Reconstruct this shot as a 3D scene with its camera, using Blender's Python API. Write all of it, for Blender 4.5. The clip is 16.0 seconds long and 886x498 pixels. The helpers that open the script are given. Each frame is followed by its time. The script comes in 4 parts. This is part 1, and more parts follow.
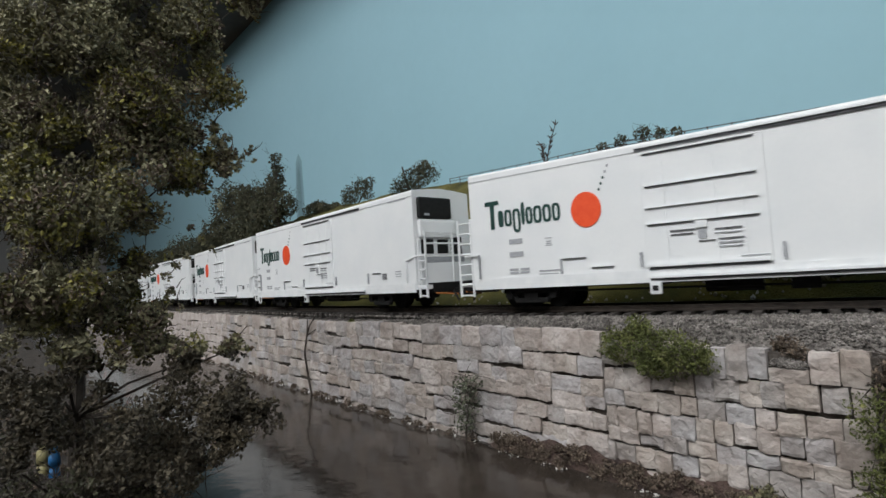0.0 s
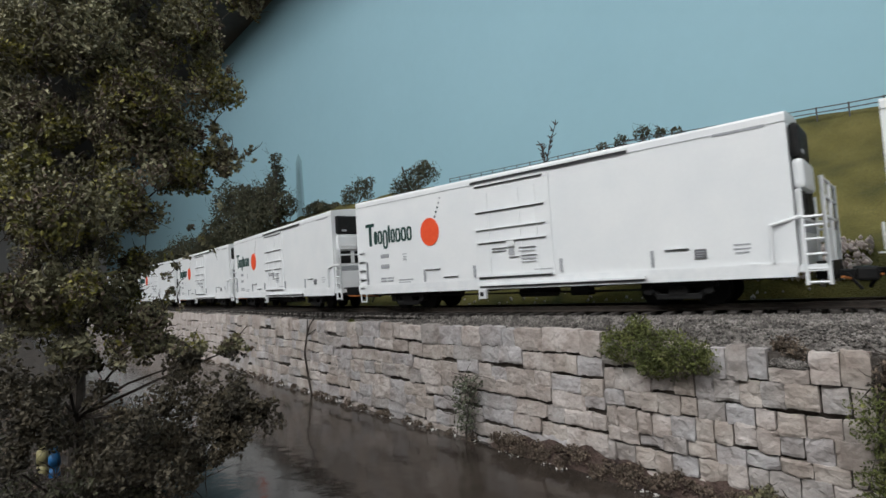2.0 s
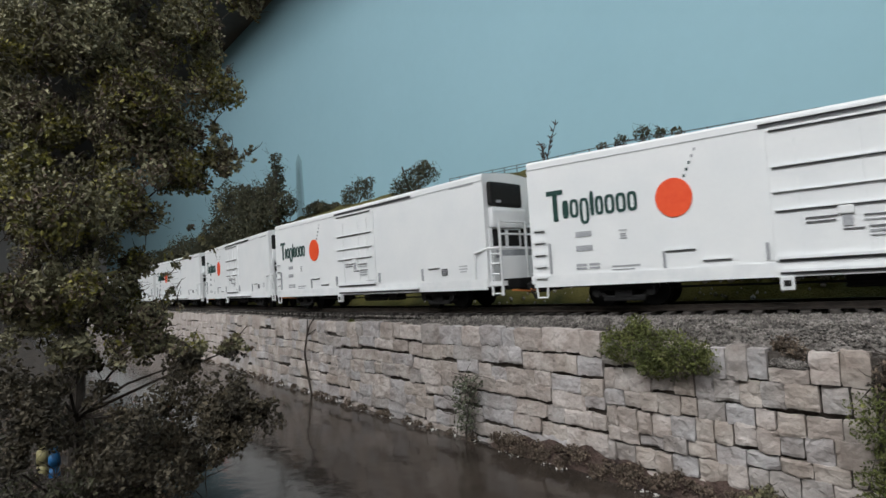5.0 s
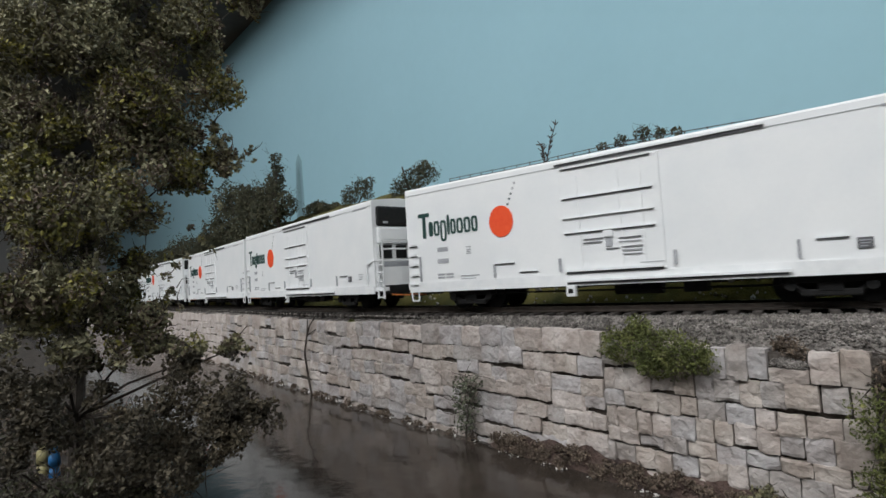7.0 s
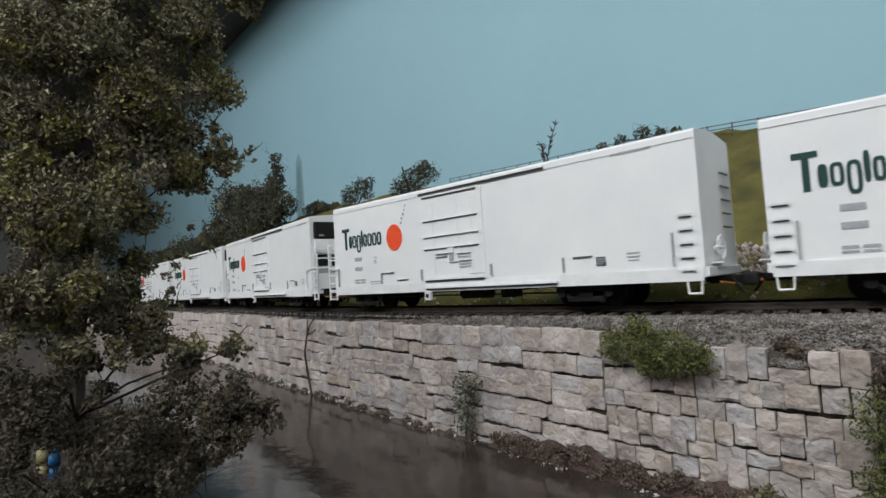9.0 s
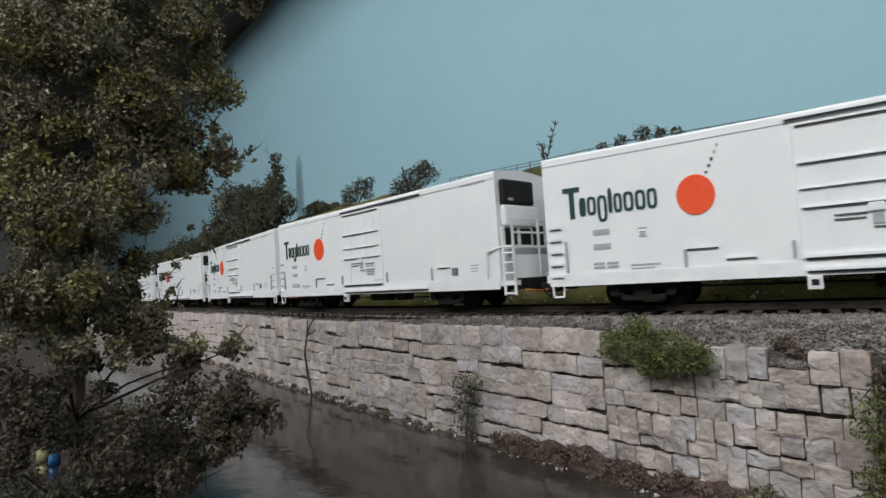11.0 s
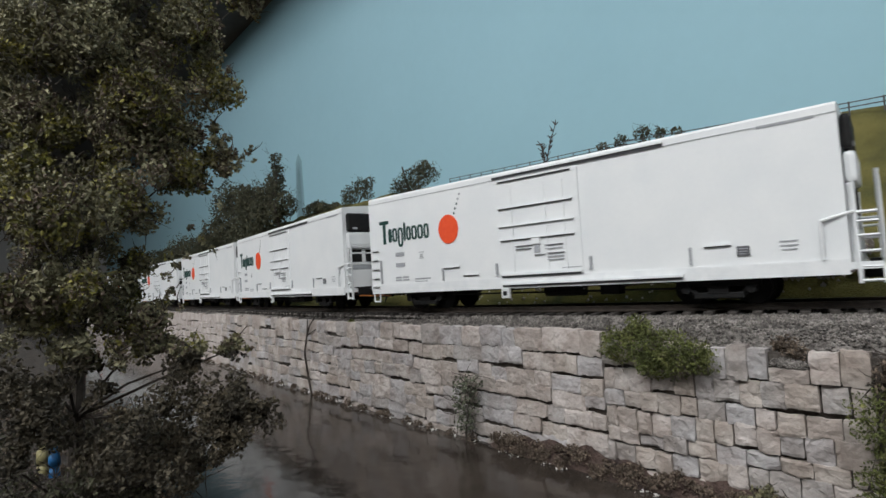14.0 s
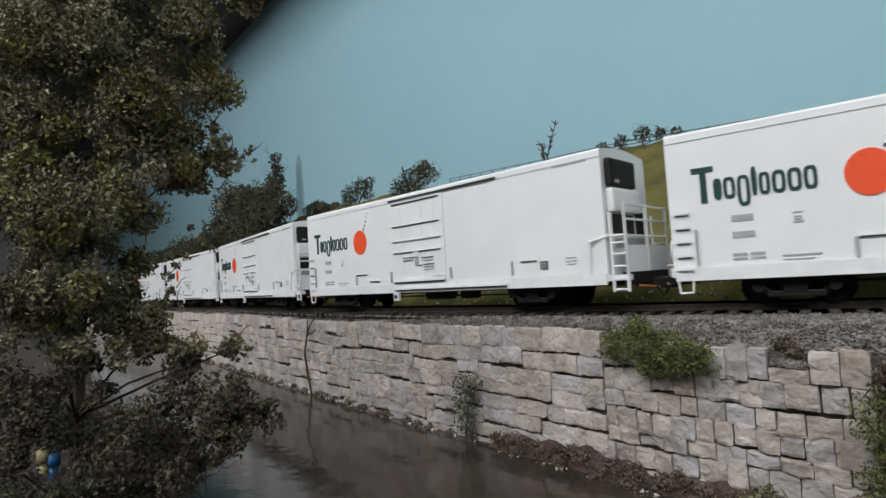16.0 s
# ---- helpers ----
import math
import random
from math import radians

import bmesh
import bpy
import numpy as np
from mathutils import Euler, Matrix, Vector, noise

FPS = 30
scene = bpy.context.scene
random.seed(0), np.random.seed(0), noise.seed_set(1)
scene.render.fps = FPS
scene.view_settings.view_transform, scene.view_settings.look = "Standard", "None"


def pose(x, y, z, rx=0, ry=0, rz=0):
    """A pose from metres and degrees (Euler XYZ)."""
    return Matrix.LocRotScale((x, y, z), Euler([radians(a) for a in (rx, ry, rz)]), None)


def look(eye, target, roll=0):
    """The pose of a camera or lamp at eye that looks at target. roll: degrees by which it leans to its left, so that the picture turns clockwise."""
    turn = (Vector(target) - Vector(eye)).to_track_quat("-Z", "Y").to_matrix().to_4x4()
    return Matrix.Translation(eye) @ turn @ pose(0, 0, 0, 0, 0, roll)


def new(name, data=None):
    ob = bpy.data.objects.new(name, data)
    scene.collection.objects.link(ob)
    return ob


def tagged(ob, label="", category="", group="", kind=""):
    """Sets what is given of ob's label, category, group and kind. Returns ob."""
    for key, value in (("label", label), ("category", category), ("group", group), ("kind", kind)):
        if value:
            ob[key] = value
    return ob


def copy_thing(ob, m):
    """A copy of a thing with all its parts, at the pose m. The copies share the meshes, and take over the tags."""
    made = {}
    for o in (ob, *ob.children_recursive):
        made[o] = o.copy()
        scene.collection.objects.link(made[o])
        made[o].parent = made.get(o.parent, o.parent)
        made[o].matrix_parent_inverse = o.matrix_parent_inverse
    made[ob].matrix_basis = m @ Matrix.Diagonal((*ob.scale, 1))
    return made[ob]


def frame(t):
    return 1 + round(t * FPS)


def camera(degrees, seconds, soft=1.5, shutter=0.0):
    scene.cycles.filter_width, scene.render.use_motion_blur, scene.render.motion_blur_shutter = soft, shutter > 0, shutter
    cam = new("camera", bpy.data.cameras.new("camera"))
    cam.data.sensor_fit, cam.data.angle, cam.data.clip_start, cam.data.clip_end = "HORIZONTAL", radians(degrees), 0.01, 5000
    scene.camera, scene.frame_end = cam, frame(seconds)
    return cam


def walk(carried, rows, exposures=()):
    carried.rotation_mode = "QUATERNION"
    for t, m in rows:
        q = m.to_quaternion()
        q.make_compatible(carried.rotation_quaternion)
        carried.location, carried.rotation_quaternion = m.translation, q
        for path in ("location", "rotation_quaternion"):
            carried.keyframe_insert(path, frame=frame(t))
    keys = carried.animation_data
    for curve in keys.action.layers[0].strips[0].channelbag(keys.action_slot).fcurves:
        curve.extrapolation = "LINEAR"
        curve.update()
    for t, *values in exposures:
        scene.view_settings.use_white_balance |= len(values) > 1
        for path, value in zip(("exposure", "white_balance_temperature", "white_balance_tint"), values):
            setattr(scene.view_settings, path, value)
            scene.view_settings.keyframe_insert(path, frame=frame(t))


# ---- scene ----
cam = camera(80.0, 16.0, soft=1.5, shutter=0.12)
EYE = Matrix.Translation((0, 0, 0.01421)) @ pose(0, 0, 0, 93.219, 0, 0) @ pose(0, 0, 0, 0, 0, -3.517)
walk(cam, [(0, EYE), (16, EYE)], exposures=[(0, 0.0), (16, 0.0)])

# The layout runs along ALONG (the way the train goes); AWAY points from the viewer to the backdrop.
BEAR = radians(-49)
ALONG, AWAY = Vector((math.cos(BEAR), math.sin(BEAR), 0)), Vector((-math.sin(BEAR), math.cos(BEAR), 0))
LAYOUT = Matrix.Rotation(BEAR, 4, "Z")


def at(u, n, z):
    return ALONG * u + AWAY * n + Vector((0, 0, z))


# ---- light: a dim room and the ceiling lamp behind the viewer ----
world = bpy.data.worlds.new("room_air")
scene.world = world
world.use_nodes = True
world.node_tree.nodes["Background"].inputs[0].default_value = (0.75, 0.82, 0.9, 1)
world.node_tree.nodes["Background"].inputs[1].default_value = 0.1


def area_lamp(name, eye, target, sx, sy, watts, colour):
    data = bpy.data.lights.new(name, "AREA")
    data.shape, data.size, data.size_y, data.energy, data.color = "RECTANGLE", sx, sy, watts, colour
    ob = new(name, data)
    ob.matrix_world = look(eye, target)
    return ob


for lamp_u, watts in ((-1.7, 19), (-0.1, 40), (1.5, 31)):
    area_lamp("ceiling_lamp_light", at(lamp_u, -0.8, 1.38), at(lamp_u * 0.8 - 0.1, 0.25, 0.05), 1.5, 1.0, watts, (0.97, 0.985, 1.0))


# ---- materials ----
def mat(name, colours, rough=0.6, metal=0.0, scale=300.0, fine=2500.0, bump=0.0, dist=0.0004, contrast=0.25, island=0.0, vary=0.0, spec=0.5, stops=(0.3, 0.7), tints=()):
    """Two scales of noise between the colours; relief in metres; island or vary: brightness from piece to piece."""
    m = bpy.data.materials.new(name)
    m.use_nodes = True
    nt = m.node_tree
    b = nt.nodes["Principled BSDF"]
    co = nt.nodes.new("ShaderNodeTexCoord")
    big, small = nt.nodes.new("ShaderNodeTexNoise"), nt.nodes.new("ShaderNodeTexNoise")
    big.inputs["Scale"].default_value, big.inputs["Detail"].default_value = scale, 6
    small.inputs["Scale"].default_value, small.inputs["Detail"].default_value = fine, 3
    for k in (big, small):
        nt.links.new(co.outputs["Object"], k.inputs["Vector"])
    ramp = nt.nodes.new("ShaderNodeValToRGB")
    ramp.color_ramp.elements[0].position, ramp.color_ramp.elements[1].position = stops
    ramp.color_ramp.elements[0].color, ramp.color_ramp.elements[1].color = (*colours[0], 1), (*colours[-1], 1)
    for i, c in enumerate(colours[1:-1]):
        e = ramp.color_ramp.elements.new(stops[0] + (stops[1] - stops[0]) * (i + 1) / (len(colours) - 1))
        e.color = (*c, 1)
    nt.links.new(big.outputs["Fac"], ramp.inputs["Fac"])
    hsv = nt.nodes.new("ShaderNodeHueSaturation")
    nt.links.new(ramp.outputs["Color"], hsv.inputs["Color"])
    if tints:
        who, pick, mix = nt.nodes.new("ShaderNodeObjectInfo"), nt.nodes.new("ShaderNodeValToRGB"), nt.nodes.new("ShaderNodeMix")
        mix.data_type, mix.blend_type, pick.color_ramp.interpolation = "RGBA", "MULTIPLY", "CONSTANT"
        for i, c in enumerate(tints):
            e = pick.color_ramp.elements[i] if i < 2 else pick.color_ramp.elements.new(i / len(tints))
            e.position, e.color = i / len(tints), (*c, 1)
        nt.links.new(who.outputs["Random"], pick.inputs["Fac"])
        mix.inputs["Factor"].default_value = 1.0
        nt.links.new(ramp.outputs["Color"], mix.inputs[6])
        nt.links.new(pick.outputs["Color"], mix.inputs[7])
        nt.links.new(mix.outputs[2], hsv.inputs["Color"])
    mr = nt.nodes.new("ShaderNodeMapRange")
    mr.inputs["To Min"].default_value, mr.inputs["To Max"].default_value = 1 - contrast, 1 + contrast
    nt.links.new(small.outputs["Fac"], mr.inputs["Value"])
    value = mr.outputs["Result"]
    for amount, node, socket in ((island, "ShaderNodeNewGeometry", "Random Per Island"), (vary, "ShaderNodeObjectInfo", "Random")):
        if amount:
            src, r2, mul = nt.nodes.new(node), nt.nodes.new("ShaderNodeMapRange"), nt.nodes.new("ShaderNodeMath")
            r2.inputs["To Min"].default_value, r2.inputs["To Max"].default_value = 1 - amount, 1 + amount
            mul.operation = "MULTIPLY"
            nt.links.new(src.outputs[socket], r2.inputs["Value"])
            nt.links.new(r2.outputs["Result"], mul.inputs[0])
            nt.links.new(value, mul.inputs[1])
            value = mul.outputs[0]
    nt.links.new(value, hsv.inputs["Value"])
    nt.links.new(hsv.outputs["Color"], b.inputs["Base Color"])
    b.inputs["Roughness"].default_value, b.inputs["Metallic"].default_value = rough, metal
    b.inputs["Specular IOR Level"].default_value = spec
    if bump:
        bn = nt.nodes.new("ShaderNodeBump")
        bn.inputs["Strength"].default_value, bn.inputs["Distance"].default_value = bump, dist
        nt.links.new(small.outputs["Fac"], bn.inputs["Height"])
        nt.links.new(bn.outputs["Normal"], b.inputs["Normal"])
    return m


WHITE = mat("white_car_paint", [(0.74, 0.76, 0.77), (0.8, 0.81, 0.81)], 0.42, scale=60, fine=700, contrast=0.02)
WHITE_TRIM = mat("white_trim", [(0.7, 0.72, 0.73), (0.8, 0.81, 0.81)], 0.5, scale=200, contrast=0.03)
# dark grey for small hardware and print, and for shade strips under bars
HARDWARE_SHADE = mat("grey_hardware_and_shade", [(0.07, 0.07, 0.075), (0.14, 0.14, 0.15)], 0.6, scale=900)
GREY_PANEL = mat("grey_stencil", [(0.3, 0.31, 0.33), (0.4, 0.41, 0.43)], 0.6, scale=900)
BLACK = mat("black_metal", [(0.005, 0.005, 0.0055), (0.012, 0.0115, 0.011)], 0.6, scale=500, bump=0.3, spec=0.3)
GREEN = mat("dark_green_decal", [(0.008, 0.04, 0.035), (0.012, 0.055, 0.045)], 0.45, scale=500, contrast=0.05)
ORANGE = mat("orange_red_decal", [(0.8, 0.075, 0.02), (0.85, 0.1, 0.03)], 0.45, scale=500, contrast=0.04)
RUST = mat("orange_uncoupling_bar", [(0.55, 0.2, 0.05), (0.4, 0.12, 0.03)], 0.6, scale=800)
RAIL = mat("weathered_rail", [(0.03, 0.024, 0.02), (0.07, 0.055, 0.045)], 0.55, 0.3, scale=400, bump=0.2)
TIE = mat("dark_tie", [(0.02, 0.017, 0.015), (0.05, 0.043, 0.038)], 0.85, scale=700, vary=0.3, bump=0.4)
BALLAST = mat("ballast", [(0.07, 0.062, 0.056), (0.15, 0.136, 0.124), (0.26, 0.238, 0.22)], 0.9, scale=260, fine=1500, contrast=0.55, bump=1.0, dist=0.0008, island=0.5)
STONE = mat("cut_stone", [(0.24, 0.206, 0.188), (0.33, 0.294, 0.272), (0.38, 0.348, 0.33), (0.45, 0.42, 0.402)], 0.92, scale=110, fine=900, contrast=0.28, bump=0.6, dist=0.0004, vary=0.14, stops=(0.28, 0.7), tints=((1, 1, 1), (1.02, 0.97, 0.93), (0.95, 0.98, 1.02), (1.03, 1.0, 0.97), (0.98, 0.94, 0.89), (0.94, 0.96, 1.0), (1.05, 1.02, 1.0)))
MORTAR = mat("stone_joint", [(0.04, 0.033, 0.028), (0.11, 0.095, 0.082)], 0.95, scale=200, fine=1500, contrast=0.4, bump=0.8)
WATER = mat("river", [(0.028, 0.022, 0.018), (0.042, 0.034, 0.028), (0.06, 0.049, 0.041)], 0.1, scale=45, fine=140, contrast=0.3, bump=0.16, dist=0.001, spec=0.35)
HILL = mat("grass_hill", [(0.05, 0.05, 0.012), (0.1, 0.09, 0.02), (0.145, 0.125, 0.035)], 0.95, scale=45, fine=1300, contrast=0.5, bump=0.9, dist=0.001)
BACKDROP = mat("sky_paint", [(0.31, 0.515, 0.596), (0.332, 0.54, 0.622)], 0.8, scale=3, fine=60, contrast=0.02)
DECK = mat("dark_brown_board", [(0.075, 0.056, 0.05), (0.11, 0.085, 0.075)], 0.7, scale=12, fine=160, bump=0.2)
ROOM = mat("room_paint", [(0.45, 0.44, 0.43), (0.5, 0.49, 0.48)], 0.9, scale=2, fine=40, contrast=0.05)
LEAF = mat("olive_leaves", [(0.1, 0.095, 0.022), (0.18, 0.165, 0.035), (0.27, 0.245, 0.06)], 0.7, scale=120, fine=900, contrast=0.3, island=0.55)
LEAF_DARK = mat("dark_leaves", [(0.085, 0.08, 0.046), (0.165, 0.153, 0.082), (0.31, 0.285, 0.18)], 0.75, scale=120, fine=900, island=0.5)
LEAF_WOOD = mat("wood_leaves", [(0.03, 0.034, 0.018), (0.055, 0.056, 0.03), (0.085, 0.08, 0.045)], 0.8, scale=60, fine=900, island=0.5)
LEAF_GREY = mat("grey_green_leaves", [(0.08, 0.09, 0.06), (0.15, 0.16, 0.11)], 0.8, scale=200, island=0.45)
LEAF_FRESH = mat("fresh_green_leaves", [(0.055, 0.065, 0.016), (0.095, 0.11, 0.026), (0.15, 0.15, 0.05)], 0.75, scale=200, island=0.5)
LEAF_DRY = mat("dry_leaves", [(0.08, 0.058, 0.042), (0.15, 0.115, 0.085)], 0.85, scale=200, island=0.5)
BARK = mat("bark", [(0.025, 0.02, 0.016), (0.07, 0.055, 0.045)], 0.9, scale=500, bump=0.7)
FENCE = mat("dark_metal", [(0.05, 0.05, 0.05), (0.1, 0.1, 0.1)], 0.6, scale=500)
MUD = mat("river_mud", [(0.02, 0.012, 0.01), (0.055, 0.033, 0.026), (0.11, 0.076, 0.064)], 0.9, scale=150, fine=900, contrast=0.5, bump=1.0, dist=0.001)
# browner leaf colour, also darkened for the shade low in the crown
LEAF_BROWN_SHADED = mat("brown_shaded_leaves", [(0.028, 0.023, 0.015), (0.052, 0.043, 0.027), (0.092, 0.074, 0.046)], 0.8, scale=120, fine=900, island=0.5)
SOIL = mat("dark_soil", [(0.016, 0.012, 0.01), (0.035, 0.028, 0.022), (0.06, 0.048, 0.038)], 0.95, scale=120, fine=1100, contrast=0.5, bump=1.0, dist=0.001)
FLECK = mat("white_flecks", [(0.7, 0.68, 0.65), (0.8, 0.79, 0.76)], 0.8)


# ---- mesh helpers ----
def box(bm, x0, x1, y0, y1, z0, z1, bevel=0.0, matrix=None):
    vs = [bm.verts.new((x, y, z)) for x in (x0, x1) for y in (y0, y1) for z in (z0, z1)]
    fs = [bm.faces.new([vs[i] for i in f]) for f in ((0, 1, 3, 2), (4, 6, 7, 5), (0, 4, 5, 1), (2, 3, 7, 6), (0, 2, 6, 4), (1, 5, 7, 3))]
    if bevel:
        es = list({e for f in fs for e in f.edges})
        r = bmesh.ops.bevel(bm, geom=es, offset=bevel, segments=2, affect="EDGES", profile=0.6)
        vs = list({v for f in r["faces"] for v in f.verts} | {v for v in vs if v.is_valid})
    if matrix:
        bmesh.ops.transform(bm, matrix=matrix, verts=vs)
    return bm


def rod(bm, p0, p1, r, seg=6, r1=None):
    p0, p1 = Vector(p0), Vector(p1)
    d = p1 - p0
    if d.length < 1e-9:
        return bm
    a = d.normalized().orthogonal().normalized()
    b = d.normalized().cross(a)
    r1 = r if r1 is None else r1
    rings = [[bm.verts.new(p + (a * math.cos(t) + b * math.sin(t)) * q) for t in (2 * math.pi * k / seg for k in range(seg))] for p, q in ((p0, r), (p1, r1))]
    for k in range(seg):
        bm.faces.new((rings[0][k], rings[0][(k + 1) % seg], rings[1][(k + 1) % seg], rings[1][k]))
    bm.faces.new(rings[0][::-1]), bm.faces.new(rings[1])
    return bm


def mesh(name, bm, material, smooth=False):
    me = bpy.data.meshes.new(name)
    bmesh.ops.recalc_face_normals(bm, faces=bm.faces)
    bm.to_mesh(me)
    bm.free()
    me.materials.append(material)
    if smooth:
        me.shade_smooth()
    return me


def raw(name, verts, faces, material, smooth=False):
    me = bpy.data.meshes.new(name)
    me.from_pydata([tuple(v) for v in verts], [], faces)
    me.materials.append(material)
    if smooth:
        me.shade_smooth()
    return me


def part(name, bm, material, parent, label="", smooth=False):
    ob = new(name, bm if isinstance(bm, bpy.types.Mesh) else mesh(name, bm, material, smooth))
    ob.parent = parent
    return tagged(ob, label)


def thing(name, label, category, m=None, group="", kind=""):
    ob = new(name)
    ob.empty_display_size = 0.01
    ob.matrix_world = m or Matrix()
    return tagged(ob, label, category, group, kind)


def ease(a, b, x):
    t = min(1, max(0, (x - a) / (b - a)))
    return t * t * (3 - 2 * t)


# ---- the line of the track: heading along its length, summed into places ----
STEP = 0.002
ARC = np.arange(-5.0, 4.6, STEP)
HEAD = np.empty_like(ARC)
for i, s in enumerate(ARC):
    c = min(max(s, -0.1), 0.36)
    h = -0.83453 + 0.7702 * c - 0.13244 * c * c + 24.5735 * c ** 3 - 82.51392 * c ** 4
    h += (BEAR - h) * (ease(-0.1, -0.5, s) if s < 0 else ease(0.45, 0.9, s))
    HEAD[i] = h
ZERO = int(np.argmin(abs(ARC)))
LINE_X = np.cumsum(np.cos(HEAD)) * STEP
LINE_Y = np.cumsum(np.sin(HEAD)) * STEP
LINE_X += -0.04555 - LINE_X[ZERO]
LINE_Y += 0.31783 - LINE_Y[ZERO]


def on_line(s):
    return Vector((float(np.interp(s, ARC, LINE_X)), float(np.interp(s, ARC, LINE_Y)), 0))


def line_pose(s):
    return Matrix.Translation(on_line(s)) @ Matrix.Rotation(float(np.interp(s, ARC, HEAD)), 4, "Z")


# ---- setting: ground, water, backdrop, room ----
def bend(u):
    """How far the hill stands back where the track swings away."""
    return 0.07 * ease(-0.1, 0.15, u)


def wall_n(u):
    return 0.151 + 0.046 * max(0, -u - 0.25) * (1 if u > -0.8 else 0) + (0.046 * 0.55 if u <= -0.8 else 0)


def crest_z(u):
    return float(np.interp(u, (-0.62, -0.43, -0.365, -0.3, -0.21, -0.146, -0.06, 0.1), (0.1255, 0.1165, 0.1135, 0.1105, 0.1075, 0.1025, 0.0958, 0.091)))


def sheet(name, us, profile, material, label, category, rough=0.0, freq=60.0, kind="structure", smooth=True):
    """A strip of land: profile(u) gives (n, z) points across it."""
    verts, faces = [], []
    for u in us:
        row = profile(u)
        for n, z in row:
            p = at(u, n, z)
            verts.append(p + Vector((0, 0, rough * noise.noise(p * freq) + 0.4 * rough * noise.noise(p * freq * 3.3))))
    w = len(row)
    for i in range(len(us) - 1):
        for j in range(w - 1):
            a = i * w + j
            faces.append((a, a + 1, a + w + 1, a + w))
    return tagged(new(name, raw(name, verts, faces, material, smooth)), label, category, kind=kind)


US = list(np.concatenate([np.arange(-5, -1, 0.1), np.arange(-1, 0.3, 0.008), np.arange(0.3, 4.6, 0.1)]))


def bank_profile(u):
    w = wall_n(u)
    out = [(w + 0.002, -0.062), (w + 0.003, -0.0088 - 0.0025 * ease(-0.11, -0.08, u))]
    c = [0.3, 0.62, 1.0]
    for f in c:
        out.append((w + 0.003 + f * 0.011, -0.0085 + f * 0.0045))
    b = bend(u)
    out += [(0.2045 + b, -0.0045), (0.2085 + b, -0.0062)]
    return out


def hill_profile(u):
    b = bend(u)
    out = [(0.208 + b, -0.0062), (0.215 + b, -0.0075), (0.226 + b, -0.0075), (0.238 + b, -0.003)]
    for k in range(15):
        f = k / 14
        out.append((0.2465 + b + f * 0.1335, 0.0055 + (crest_z(u) - 0.0055) * (f ** 0.9) + 0.0018 * math.sin(3.1 * f) * math.sin(17 * u)))
    top = crest_z(u)
    out += [(0.40 + b, top + 0.001), (0.44 + b, top), (0.52 + b, top - 0.02), (0.72, top - 0.06)]
    return out


sheet("ground", US, bank_profile, BALLAST, "grey-brown gravel bank beneath the railway track", "ground", 0.0006, 90)
sheet("hillside", US, hill_profile, HILL, "mustard-green grassy hillside behind the track", "hill", 0.004, 40)
sheet("water", [-5, -1.2, -0.6, 0, 0.6, 4.6], lambda u: [(n, -0.052) for n in (-1.2, -0.4, 0, 0.1, 0.19)], WATER, "dark brown still river water at the wall's foot", "water")
bm = bmesh.new()
box(bm, -5, 4.6, 0.74, 0.76, -0.1, 0.986)
bd = tagged(new("backdrop", mesh("backdrop", bm, BACKDROP)), "plain pale blue painted sky board", "backdrop", kind="structure")
bd.matrix_world = LAYOUT
bm = bmesh.new()
box(bm, -5, 4.6, 0.18, 0.78, 0.989, 1.01)
dk = tagged(new("upper_shelf", mesh("upper_shelf", bm, DECK)), "dark brown shelf board over the layout", "shelf", kind="structure")
dk.matrix_world = LAYOUT


# ---- railway track ----
def sweep(profile, s0, s1, step, lateral):
    """A rail's section carried along the track's line."""
    verts, faces = [], []
    ss = list(np.arange(s0, s1, step))
    for s in ss:
        m = line_pose(s)
        verts += [m @ Vector((0, y + lateral, z)) for y, z in profile]
    w = len(profile)
    for i in range(len(ss) - 1):
        for j in range(w):
            a, b = i * w + j, i * w + (j + 1) % w
            faces.append((a, a + w, b + w, b))
    return verts, faces


def railway_track():
    tr = thing("railway_track", "weathered brown railway track laid in grey ballast", "track")
    prof = [(-0.0012, -0.0021), (0.0012, -0.0021), (0.0012, -0.0018), (0.0003, -0.0015), (0.0003, -0.0006), (0.00055, -0.0005), (0.00055, 0), (-0.00055, 0), (-0.00055, -0.0005), (-0.0003, -0.0006), (-0.0003, -0.0015), (-0.0012, -0.0018)]
    for side in (-0.0085, 0.0085):
        v, f = sweep(prof, -4.9, 4.5, 0.01, side)
        part("rail", raw("rail", v, f, RAIL), RAIL, tr)
    bm = bmesh.new()
    box(bm, -0.0014, 0.0014, -0.0152, 0.0152, -0.0052, -0.0022, 0.0002)
    me = mesh("tie", bm, TIE)
    for s in np.arange(-0.95, 0.5, 0.0066):
        ob = part("tie", me, TIE, tr)
        ob.matrix_local = line_pose(s) @ pose(0, random.uniform(-0.0006, 0.0006), random.uniform(-0.0002, 0.0001), 0, 0, random.uniform(-2, 2))
    far = thing("far_ties", "dark ties of the track far along the line", "ties", kind="stuff")
    bm = bmesh.new()
    for s in list(np.arange(-4.9, -0.96, 0.0066 * 2)) + list(np.arange(0.51, 4.5, 0.0066 * 2)):
        box(bm, -0.0014, 0.0014, -0.0152, 0.0152, -0.0052, -0.0022, 0, line_pose(s))
    part("ties", bm, TIE, far)
    far["kind"] = "stuff"


